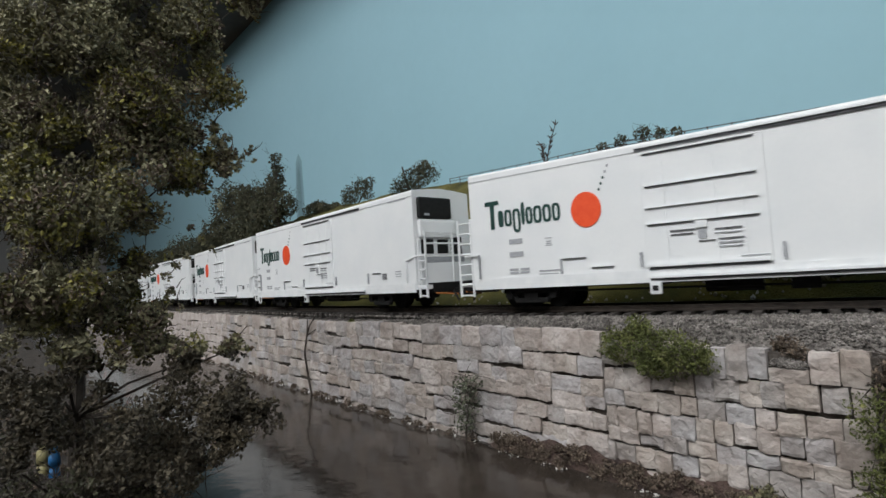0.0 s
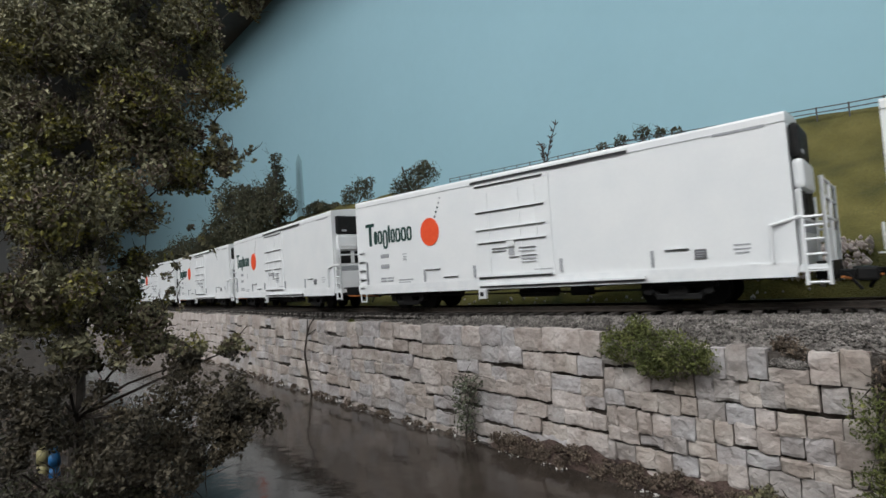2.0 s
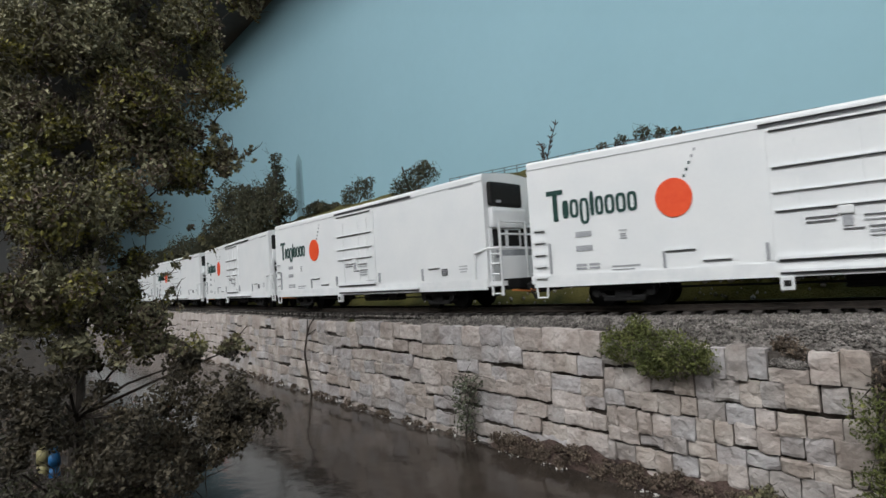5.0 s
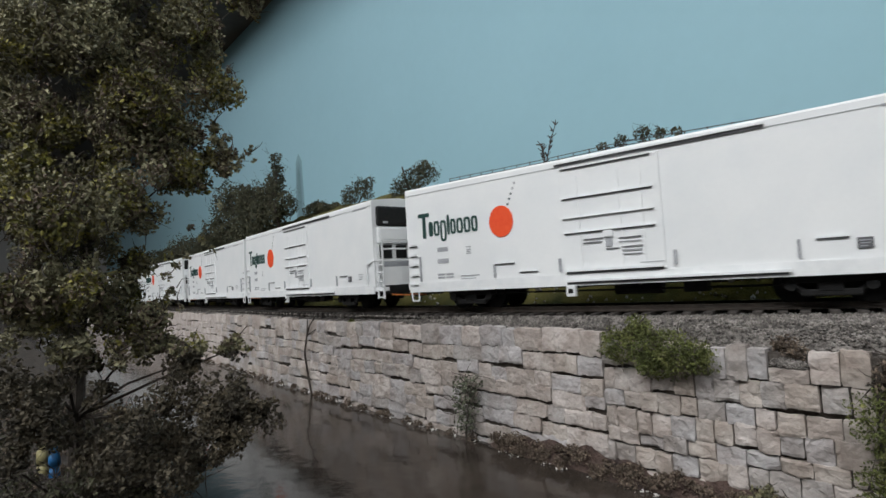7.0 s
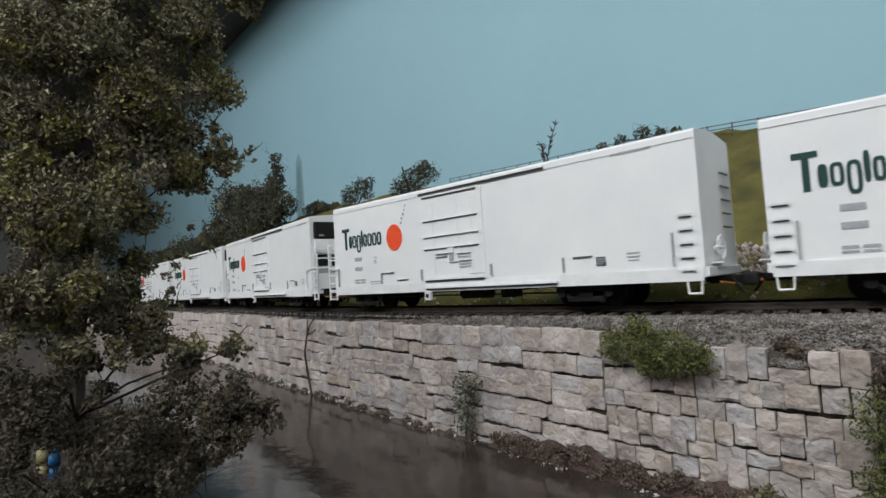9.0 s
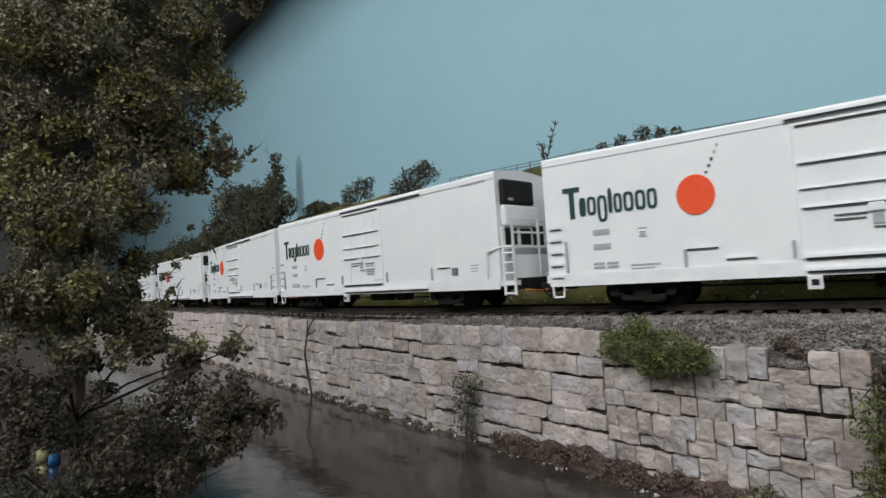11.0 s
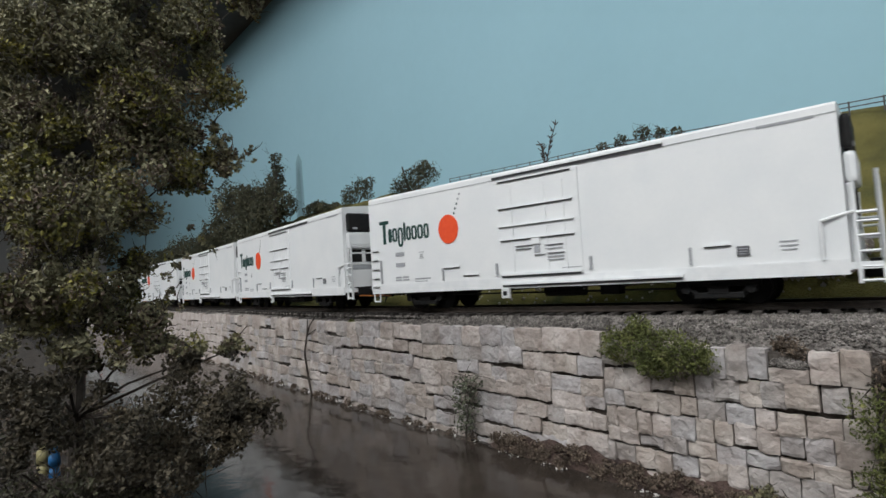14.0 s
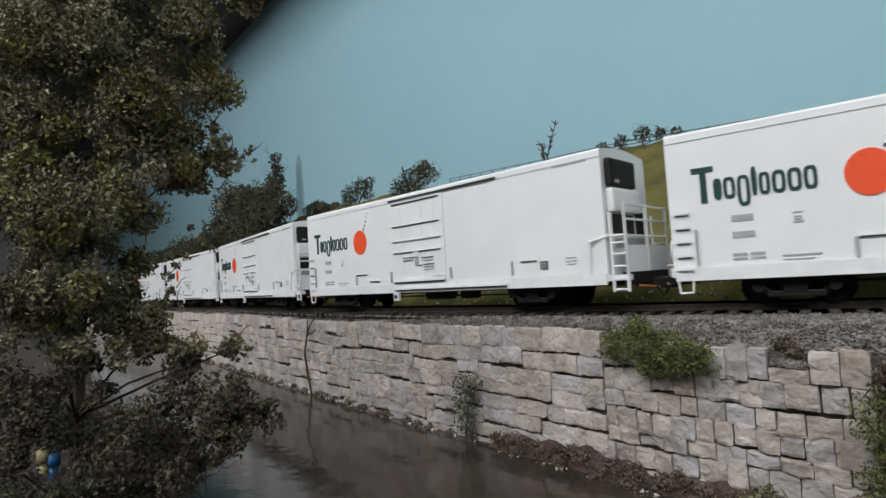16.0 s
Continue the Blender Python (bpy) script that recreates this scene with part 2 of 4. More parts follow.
def gravel():
    """Loose ballast stones on the shoulders."""
    verts, faces = [], []
    rng = random.Random(3)

    def stone(p, r):
        i = len(verts)
        ax = [rng.uniform(0.55, 1.25) * r for _ in range(6)]
        verts.extend([p + Vector((ax[0], 0, 0)), p - Vector((ax[1], 0, 0)), p + Vector((0, ax[2], 0)), p - Vector((0, ax[3], 0)), p + Vector((0, 0, ax[4])), p - Vector((0, 0, ax[5]))])
        for a, b in ((0, 2), (2, 1), (1, 3), (3, 0)):
            faces.append((i + a, i + b, i + 4))
            faces.append((i + b, i + a, i + 5))

    for _ in range(52000):
        s = (rng.uniform(0.0, 0.3) if rng.random() < 0.5 else rng.uniform(-0.45, 0.4)) if rng.random() < 0.9 else rng.uniform(-0.95, 0.42)
        y = rng.choice((rng.uniform(-0.07, -0.014), rng.uniform(-0.05, -0.014), rng.uniform(-0.03, 0.03)))
        m = line_pose(s)
        p = m @ Vector((0, y, 0))
        u, n = p.dot(ALONG), p.dot(AWAY)
        w = wall_n(u)
        if n < w + 0.004:
            continue
        low = 0.0025 * ease(-0.11, -0.08, u)
        z = -0.0042 if abs(y) < 0.016 else (-0.0085 - low + (0.0045 + low) * min(1, (n - w - 0.003) / 0.011) if y < 0 else -0.0045 - 0.0035 * min(1, (y - 0.016) / 0.01))
        p.z = z + rng.uniform(0.0, 0.0007)
        stone(p, rng.uniform(0.0003, 0.0008))
    near = (ARC > -0.5) & (ARC < 0.6)
    lx, ly = LINE_X[near], LINE_Y[near]
    for _ in range(42000):
        u = rng.uniform(-0.3, 0.02)
        w = wall_n(u)
        n = w + rng.uniform(0.004, 0.075)
        p = at(u, n, 0)
        if float(np.min((lx - p.x) ** 2 + (ly - p.y) ** 2)) < 0.0155 ** 2 or n > 0.2 + bend(u) or (p - on_line(0.2)).dot(AWAY) > 0.03:
            continue
        f = min(1, (n - w - 0.003) / 0.011)
        edge = -0.0088 - 0.0025 * ease(-0.11, -0.08, u)
        p.z = (-0.0085 + 0.0045 * f if f > 0.3 else edge + (-0.00715 - edge) * f / 0.3) + rng.uniform(0.0, 0.0006)
        stone(p, rng.uniform(0.0003, 0.00075))
    for _ in range(2600):
        u = rng.gauss(-0.0453, 0.0022)
        if not -0.0496 < u < -0.041:
            continue
        f = rng.random()
        top = -0.0085 - 0.0042 * (1 - f)
        p = at(u, wall_n(u) - 0.0002 + 0.006 * f, top + rng.uniform(-0.0006, 0.0004))
        stone(p, rng.uniform(0.0003, 0.0008))
    g = tagged(new("gravel", raw("gravel", verts, faces, BALLAST)), "loose grey and brown ballast stones beside the track", "gravel", kind="stuff")
    return g


# ---- refrigerator cars ----
ZT, ZB, ZR = 0.0574, 0.0096, 0.0598   # eave, sill, roof ridge above the rail
HALF = 0.0185
PITCH_LEN = 0.22176
SQUEEZE = 0.948


def body_mesh(START, BODY):
    bm = bmesh.new()
    sec = [(-HALF, ZB), (-HALF, ZT), (-HALF + 0.0006, ZT + 0.0008), (-0.009, ZR - 0.0006), (0, ZR), (0.009, ZR - 0.0006), (HALF - 0.0006, ZT + 0.0008), (HALF, ZT), (HALF, ZB)]
    rings = [[bm.verts.new((x, y, z)) for y, z in sec] for x in (START, BODY)]
    for j in range(len(sec)):
        k = (j + 1) % len(sec)
        bm.faces.new((rings[0][j], rings[0][k], rings[1][k], rings[1][j]))
    bm.faces.new(rings[0]), bm.faces.new(rings[1][::-1])
    bmesh.ops.bevel(bm, geom=[e for e in bm.edges if e.calc_face_angle(0) > 1.0], offset=0.0005, segments=2, affect="EDGES")
    return mesh("body", bm, WHITE)


def plate(x0, x1, z0, z1, d=0.0004, y=-HALF, bevel=0.0):
    """A flat piece on the near side that stands d proud."""
    return box(bmesh.new(), x0, x1, y - d, y + 0.0002, z0, z1, bevel)


def pill(x0, x1, z0, z1, t, y=-HALF, d=0.00025):
    """A rounded upright ring of stroke t, flat on the near side; solid where it is narrow."""
    bm = bmesh.new()
    cx, cz, n = (x0 + x1) / 2, (z0 + z1) / 2, 20

    def loop(a, b):
        out = []
        for k in range(n):
            c, q = math.cos(2 * math.pi * k / n), math.sin(2 * math.pi * k / n)
            out.append((cx + a * math.copysign(abs(c) ** 0.6, c), cz + b * math.copysign(abs(q) ** 0.6, q)))
        return out
    outer, inner = loop((x1 - x0) / 2, (z1 - z0) / 2), loop((x1 - x0) / 2 - t, (z1 - z0) / 2 - t)
    front = [bm.verts.new((a, y - d, b)) for a, b in outer]
    back = [bm.verts.new((a, y + 0.0002, b)) for a, b in outer]
    for k in range(n):
        bm.faces.new((front[k], back[k], back[(k + 1) % n], front[(k + 1) % n]))
    if x1 - x0 < 2.4 * t:
        bm.faces.new(front)
        return bm
    hole = [bm.verts.new((a, y - d, b)) for a, b in inner]
    deep = [bm.verts.new((a, y + 0.0002, b)) for a, b in inner]
    for k in range(n):
        j = (k + 1) % n
        bm.faces.new((front[k], front[j], hole[j], hole[k]))
        bm.faces.new((hole[k], hole[j], deep[j], deep[k]))
    return bm


def side_ladder(parent, x0, x1, z0, z1, rungs, y=-HALF):
    for k in range(rungs):
        z = z0 + k * (z1 - z0) / (rungs - 1)
        part("grab_iron", box(bmesh.new(), x0, x1, y - 0.0013, y - 0.0007, z, z + 0.0006), WHITE_TRIM, parent)
        # dark strip laid on the side as the rung's shadow
        part("rung_shadow_gap", plate(x0 + 0.0004, x1 - 0.0004, z - 0.0008, z - 0.0004, 0.00025), HARDWARE_SHADE, parent)


def stirrup(parent, x, w, y):
    st = bmesh.new()
    for a, b in (((x, y, ZB), (x + 0.0004, y, ZB - 0.0052)), ((x + 0.0004, y, ZB - 0.0052), (x + w - 0.0004, y, ZB - 0.0052)), ((x + w, y, ZB), (x + w - 0.0004, y, ZB - 0.0052))):
        rod(st, a, b, 0.00042, 5)
    part("stirrup_step", st, WHITE_TRIM, parent)


def wheel_disc(x, y):
    bm = bmesh.new()
    d = 0.0009 if y > 0 else -0.0009
    rod(bm, (x, y - d, 0.0054), (x, y + d, 0.0054), 0.0054, 20)
    rod(bm, (x, y - d * 1.6, 0.0054), (x, y - d, 0.0054), 0.0062, 20)
    return bm


def bogie(car, x):
    tr = part("bogie", box(bmesh.new(), x - 0.0035, x + 0.0035, -0.0135, 0.0135, 0.004, 0.0085, 0.0005), BLACK, car, "black four-wheel bogie")
    for y in (-0.0142, 0.0142):
        sf = bmesh.new()
        box(sf, x - 0.0125, x + 0.0125, y - 0.0012, y + 0.0012, 0.0062, 0.0084, 0.0004)
        box(sf, x - 0.0075, x + 0.0075, y - 0.0012, y + 0.0012, 0.0022, 0.0042, 0.0004)
        box(sf, x - 0.0032, x + 0.0032, y - 0.0014, y + 0.0014, 0.0036, 0.0068, 0.0003)
        for sx in (-1, 1):
            rod(sf, (x + sx * 0.0065, y, 0.0032), (x + sx * 0.0105, y, 0.0066), 0.0011, 6)
            rod(sf, (x + sx * 0.0098, y - 0.0018, 0.0056), (x + sx * 0.0098, y + 0.0018, 0.0056), 0.0017, 10)
        part("side_frame", sf, BLACK, tr)
        for sx in (-0.0098, 0.0098):
            part("wheel", wheel_disc(x + sx, -0.0088 if y < 0 else 0.0088), BLACK, tr)


def machine_end(car, x, d):
    """The cooling-unit end with its platform, ladders and railing; d is +1 or -1 along the car."""
    def bx(name, a, b, y0, y1, z0, z1, material, label="", bevel=0.0):
        return part(name, box(bmesh.new(), min(x + d * a, x + d * b), max(x + d * a, x + d * b), y0, y1, z0, z1, bevel), material, car, label)

    def upright(name, a, y, z0, z1, r=0.00055):
        return part(name, rod(bmesh.new(), (x + d * a, y, z0), (x + d * a, y, z1), r, 6), WHITE_TRIM, car)
    bx("unit_housing", 0.0002, 0.0036, -0.0168, 0.0065, 0.0345, 0.0438, WHITE, "white cooling-unit housing", 0.0016)
    bx("lower_housing", 0.0002, 0.0018, -0.0164, 0.014, 0.0115, 0.0345, WHITE, "white lower housing", 0.0005)
    bx("cooling_unit", 0.0002, 0.003, -0.0166, 0.0045, 0.0441, 0.0548, BLACK, "black cooling unit with rounded edges", 0.0014)
    bx("unit_plate", 0.0029, 0.0033, -0.0135, -0.0105, 0.0455, 0.0466, GREY_PANEL)
    # no recess is cut: black blocks on the housing stand in for its shade
    bx("dark_opening", 0.0016, 0.0022, -0.0158, -0.0082, 0.0268, 0.034, BLACK, "black block standing in for the shaded recess in the housing")
    bx("dark_opening", 0.0016, 0.0022, -0.0055, 0.0012, 0.0268, 0.0338, BLACK, "black block standing in for the shaded recess in the housing")
    bx("dark_opening", 0.0016, 0.0022, 0.0032, 0.0105, 0.0262, 0.0352, BLACK, "black block standing in for the shaded recess in the housing")
    bx("housing_panel", 0.0016, 0.0021, -0.0145, 0.012, 0.0216, 0.0252, GREY_PANEL)
    bx("apron", 0.0068, 0.0078, -HALF + 0.001, HALF - 0.001, 0.0126, 0.0222, WHITE, "white apron panel")
    bx("platform", 0.0, 0.0078, -HALF + 0.0006, HALF - 0.0006, 0.0098, 0.0118, WHITE_TRIM, "white end platform")
    bx("end_beam", 0.004, 0.0084, -HALF + 0.004, HALF - 0.003, 0.0082, 0.0126, BLACK, "black end beam under the platform")
    for y in (-HALF + 0.0008, -0.0005, HALF - 0.0008):
        upright("railing_post", 0.0076, y, 0.0115, 0.0374, 0.00065)
    for z in (0.0368, 0.0315, 0.0256):
        part("railing", rod(bmesh.new(), (x + d * 0.0076, -HALF + 0.0008, z), (x + d * 0.0076, HALF - 0.0008, z), 0.0005, 5), WHITE_TRIM, car)
    for y in (-HALF + 0.0008, HALF - 0.0008):
        part("railing", rod(bmesh.new(), (x, y, 0.0258), (x + d * 0.0076, y, 0.0258), 0.0005, 5), WHITE_TRIM, car)
        x0, x1 = sorted((x + d * 0.0018, x + d * 0.0076))
        lad = part("ladder", rod(rod(bmesh.new(), (x0, y, 0.0058), (x0, y, 0.0345), 0.0006), (x1, y, 0.0058), (x1, y, 0.0374), 0.00065), WHITE_TRIM, car, "white end ladder")
        for z in (0.0066, 0.0105, 0.0148, 0.0192, 0.0232):
            part("rung", rod(bmesh.new(), (x0, y, z), (x1, y, z), 0.00045, 5), WHITE_TRIM, lad)


def ladder_end(car, x, d):
    """A free-standing ladder pair with a small landing at a plain end."""
    for y in (-HALF + 0.0006, HALF - 0.0006):
        x0, x1 = sorted((x + d * 0.0008, x + d * 0.0078))
        lad = part("ladder", rod(rod(bmesh.new(), (x0, y, 0.0055), (x0, y, 0.0395), 0.0006), (x1, y, 0.0055), (x1, y, 0.0395), 0.0006), WHITE_TRIM, car, "white free-standing end ladder")
        for k in range(8):
            z = 0.0062 + 0.0045 * k
            part("rung", rod(bmesh.new(), (x0, y, z), (x1, y, z), 0.0004, 5), WHITE_TRIM, lad)
    x0, x1 = sorted((x, x + d * 0.0078))
    part("landing", box(bmesh.new(), x0, x1, -HALF + 0.001, HALF - 0.001, 0.0098, 0.0115, 0.0003), WHITE_TRIM, car)
    part("top_bar", box(bmesh.new(), min(x - d * 0.004, x + d * 0.004), max(x - d * 0.004, x + d * 0.004), -HALF - 0.001, -HALF - 0.0002, 0.0228, 0.0236, 0.0002), WHITE_TRIM, car)
    part("corner_rail", rod(bmesh.new(), (x - d * 0.0038, -HALF - 0.0008, 0.013), (x - d * 0.0038, -HALF - 0.0008, 0.0234), 0.0005, 5), GREY_PANEL, car)


def plain_end(car, x, d):
    for k in range(5):
        part("grab_iron", rod(bmesh.new(), (x + d * 0.0006, 0.004, 0.0265 + k * 0.0048), (x + d * 0.0006, 0.013, 0.0265 + k * 0.0048), 0.00035, 5), HARDWARE_SHADE, car)
    w = bmesh.new()
    for k in range(12):
        a, b = 2 * math.pi * k / 12, 2 * math.pi * (k + 1) / 12
        rod(w, (x + d * 0.0022, -0.007 + 0.004 * math.cos(a), 0.019 + 0.004 * math.sin(a)), (x + d * 0.0022, -0.007 + 0.004 * math.cos(b), 0.019 + 0.004 * math.sin(b)), 0.0004, 5)
    for k in range(2):
        a = math.pi * k / 2
        rod(w, (x + d * 0.0022, -0.007 - 0.004 * math.cos(a), 0.019 - 0.004 * math.sin(a)), (x + d * 0.0022, -0.007 + 0.004 * math.cos(a), 0.019 + 0.004 * math.sin(a)), 0.0004, 5)
    rod(w, (x, -0.007, 0.019), (x + d * 0.0022, -0.007, 0.019), 0.0008, 6)
    part("brake_wheel", w, WHITE_TRIM, car)
    x0, x1 = sorted((x, x + d * 0.0012))
    part("end_sill", box(bmesh.new(), x0, x1, -HALF + 0.0003, HALF - 0.0003, 0.0098, 0.0128, 0.0003), WHITE_TRIM, car)
    part("brake_step", box(bmesh.new(), min(x, x + d * 0.004), max(x, x + d * 0.004), -0.012, -0.002, 0.0138, 0.0143), WHITE_TRIM, car)


def coupler(car, x, d):
    c = bmesh.new()
    x0, x1 = sorted((x - d * 0.004, x + d * 0.0085))
    box(c, x0, x1, -0.0016, 0.0016, 0.0068, 0.0096, 0.0004)
    k0, k1 = sorted((x + d * 0.006, x + d * 0.0115))
    box(c, k0, k1, -0.0028, 0.0026, 0.006, 0.0102, 0.0008)
    part("coupler", c, BLACK, car)
    part("uncoupling_bar", rod(bmesh.new(), (x + d * 0.0035, -0.0145, 0.0078), (x + d * 0.005, -0.001, 0.0066), 0.0004, 5), RUST, car)
    part("air_hose", rod(bmesh.new(), (x + d * 0.004, -0.004, 0.0085), (x + d * 0.0075, -0.0035, 0.0035), 0.0005, 6), BLACK, car)


BODY_MESH = {False: body_mesh(0.0, 0.2112), True: body_mesh(0.009, 0.2205)}


def refrigerator_car(turned):
    car = thing("refrigerator_car", "white refrigerator car with an orange disc and green wordmark" if not turned else "white refrigerator car with plain ends and a rear ladder", "train car", group="cars of the train")
    START, BODY = (0.009, 0.2205) if turned else (0.0, 0.2112)
    part("body", BODY_MESH[turned], WHITE, car)
    part("side_sill", plate(START + 0.0005, BODY - 0.0005, ZB - 0.0012, ZB + 0.0032, 0.0005), WHITE_TRIM, car)
    part("eave_strip", plate(START, BODY, ZT - 0.00235, ZT - 0.0022, 0.0002), GREY_PANEL, car)
    # sliding plug door with its rails, lock bars and placards
    door = part("door", plate(0.0862, 0.1262, 0.0133, 0.0545, 0.0005, bevel=0.0002), WHITE, car, "white plug door")
    for z in (0.0286, 0.0343, 0.0421, 0.0537):
        thin = z == 0.0343
        part("door_bar", box(bmesh.new(), 0.0872, 0.1236, -HALF - 0.0013, -HALF - 0.0005, z, z + 0.0005, 0.0001), WHITE_TRIM, door)
        # strip coloured as the shade beneath each bar, paler under the thin one
        part("bar_gap", box(bmesh.new(), 0.0875 if not thin else 0.087, 0.1232, -HALF - 0.0009, -HALF - 0.0005, z - (0.0005 if not thin else 0.0002), z), GREY_PANEL if thin else HARDWARE_SHADE, door)
    for x in (0.0938, 0.1105, 0.119):
        part("lock_rod", box(bmesh.new(), x, x + 0.0005, -HALF - 0.00075, -HALF - 0.0005, 0.014, 0.0502), WHITE_TRIM, door)
    for x, z, w, h, m in ((0.0952, 0.0254, 0.0082, 0.0005, HARDWARE_SHADE), (0.0952, 0.0241, 0.0076, 0.0005, HARDWARE_SHADE), (0.1044, 0.0224, 0.0026, 0.003, GREY_PANEL), (0.1096, 0.0248, 0.0085, 0.0005, HARDWARE_SHADE), (0.1096, 0.0235, 0.0082, 0.0004, GREY_PANEL), (0.1044, 0.0213, 0.0052, 0.0004, HARDWARE_SHADE), (0.1106, 0.0215, 0.0078, 0.0005, HARDWARE_SHADE), (0.1106, 0.0202, 0.0074, 0.0006, GREY_PANEL), (0.1106, 0.019, 0.0074, 0.0004, GREY_PANEL), (0.117, 0.0156, 0.0085, 0.0003, GREY_PANEL)):
        part("placard", box(bmesh.new(), x, x + w, -HALF - 0.00085, -HALF - 0.0005, z, z + h), m, door)
    part("handle_plate", box(bmesh.new(), 0.1035, 0.1075, -HALF - 0.0013, -HALF - 0.0004, 0.0259, 0.0284, 0.0003), WHITE_TRIM, door)
    for x, a, b in ((0.0838, 0.014, 0.0193), (0.129, 0.0143, 0.0193)):
        part("door_stop", plate(x, x + 0.0009, a, b, 0.0009), GREY_PANEL, car)
    part("upper_door_rail", plate(0.0845, 0.1603, 0.0561, 0.0567, 0.0012), WHITE_TRIM, car)
    # dark plate put in for the shade under the upper rail
    part("rail_gap", plate(0.0847, 0.16, 0.0552, 0.0561, 0.0006), HARDWARE_SHADE, car)
    for z, x1 in ((0.0138, 0.1257), (0.0099, 0.1639)):
        part("lower_door_rail", plate(0.0868, x1, z, z + 0.0009, 0.0017), WHITE_TRIM, car)
        # shade below each lower rail, likewise drawn as a dark plate
        part("rail_gap", plate(0.0872, x1 - 0.0006, z - 0.0008, z, 0.0009), HARDWARE_SHADE, car)
    part("wheel_bracket", box(bmesh.new(), 0.0868, 0.0908, -HALF - 0.0018, -HALF, ZB - 0.0052, ZB - 0.001, 0.0003), WHITE_TRIM, car)
    part("bracket_hole", box(bmesh.new(), 0.0878, 0.0898, -HALF - 0.002, -HALF - 0.0016, ZB - 0.004, ZB - 0.0022), BLACK, car)
    # decals: plain shapes for the wordmark, a disc, a dashed stem, stencil bars
    x, base, mid, cap = START + 0.0082, 0.0342, 0.0412, 0.0455
    part("wordmark_shape", plate(x, x + 0.007, cap - 0.0018, cap, 0.00025), GREEN, car)
    part("wordmark_shape", plate(x + 0.0026, x + 0.0046, base - 0.0006, cap - 0.0018, 0.00025), GREEN, car)
    x += 0.0066
    for w, low_end, high_end in ((0.0026, base, mid), (0.0036, base, mid), (0.0038, base - 0.0028, mid), (0.0016, base, mid + 0.0022), (0.0032, base, mid), (0.0038, base, mid), (0.0038, base, mid), (0.0036, base, mid)):
        part("wordmark_shape", pill(x, x + w, low_end, high_end, 0.0011), GREEN, car)
        x += w + 0.00048
    g = rod(bmesh.new(), (0, -HALF - 0.0003, 0.037), (0, -HALF + 0.0001, 0.037), 0.0067, 40)
    bmesh.ops.transform(g, matrix=Matrix.Translation((0.0569 + START * 0.8, 0, 0)) @ Matrix.Diagonal((0.88, 1, 1, 1)), verts=g.verts)
    part("orange_disc", g, ORANGE, car, "orange-red disc decal")
    for k in range(5):
        part("stem_dash", plate(START + 0.0605 + k * 0.001, START + 0.0613 + k * 0.001, 0.0434 + k * 0.0021, 0.0443 + k * 0.0021, 0.00025), GREY_PANEL if k > 2 else GREEN, car)
    for xx, z, w, h in ((0.0195, 0.0267, 0.0064, 0.002), (0.0194, 0.0214, 0.0066, 0.002), (0.019, 0.0157, 0.0042, 0.0009), (0.0242, 0.0157, 0.0042, 0.0009), (0.019, 0.0144, 0.0042, 0.0008), (0.0242, 0.0144, 0.0042, 0.0008), (0.0366, 0.0276, 0.003, 0.0003), (0.0366, 0.0247, 0.003, 0.0003), (0.0371, 0.0262, 0.002, 0.0004), (0.0371, 0.0254, 0.002, 0.0004), (0.033, 0.0147, 0.0105, 0.0005), (0.033, 0.0135, 0.0085, 0.0004), (0.1935, 0.019, 0.005, 0.0004), (0.1935, 0.0177, 0.005, 0.0004), (0.194, 0.0165, 0.004, 0.0004), (0.0206, 0.0122, 0.004, 0.0004), (0.0206, 0.0112, 0.004, 0.0004), (0.134, 0.0113, 0.005, 0.0004), (0.1785, 0.0113, 0.004, 0.0005)):
        xx += START if xx < 0.05 else 0
        part("stencil_bar", plate(xx, xx + w, z, z + h, 0.0002), GREY_PANEL, car)
    # low panels with little frames, and the dark data square
    for x0, z0, z1 in ((0.0517, 0.0133, 0.019), (0.1662, 0.0137, 0.0195)):
        part("frame_edge", plate(x0, x0 + 0.0008, z0, z1, 0.0007), GREY_PANEL, car)
    for x0, x1, z in ((0.0527, 0.0626, 0.0186), (0.0648, 0.0737, 0.0146), (0.1712, 0.1794, 0.0188)):
        part("vent_slot", plate(x0, x1, z, z + 0.0005, 0.0004), HARDWARE_SHADE, car)
        part("slot_lip", plate(x0, x1, z + 0.0005, z + 0.001, 0.0007), WHITE_TRIM, car)
    part("data_square", plate(0.1812, 0.185, 0.0156, 0.0187, 0.0004), HARDWARE_SHADE, car)
    for k in range(3):
        part("data_mark", plate(0.1818, 0.1838 + 0.0004 * k, 0.0161 + 0.0008 * k, 0.0164 + 0.0008 * k, 0.0005), GREY_PANEL, car)
    part("top_stencil", plate(0.19, 0.2055, 0.0545, 0.0553, 0.0002), GREY_PANEL, car)
    # ends
    if turned:
        side_ladder(car, BODY - 0.0076, BODY - 0.0028, 0.0119, 0.0302, 5)
        part("grab_bar", plate(BODY - 0.0102, BODY - 0.0096, 0.0136, 0.0248, 0.001), GREY_PANEL, car)
        plain_end(car, BODY, 1)
        ladder_end(car, START, -1)
        stirrup(car, BODY - 0.0062, 0.005, -HALF)
    else:
        part("corner_rail", rod(rod(bmesh.new(), (BODY - 0.0066, -HALF - 0.001, 0.013), (BODY - 0.0066, -HALF - 0.001, 0.0241), 0.0005), (BODY - 0.0066, -HALF - 0.001, 0.0241), (BODY + 0.0018, -HALF + 0.0005, 0.0262), 0.0005), WHITE_TRIM, car)
        side_ladder(car, 0.0014, 0.0066, 0.0119, 0.0308, 5)
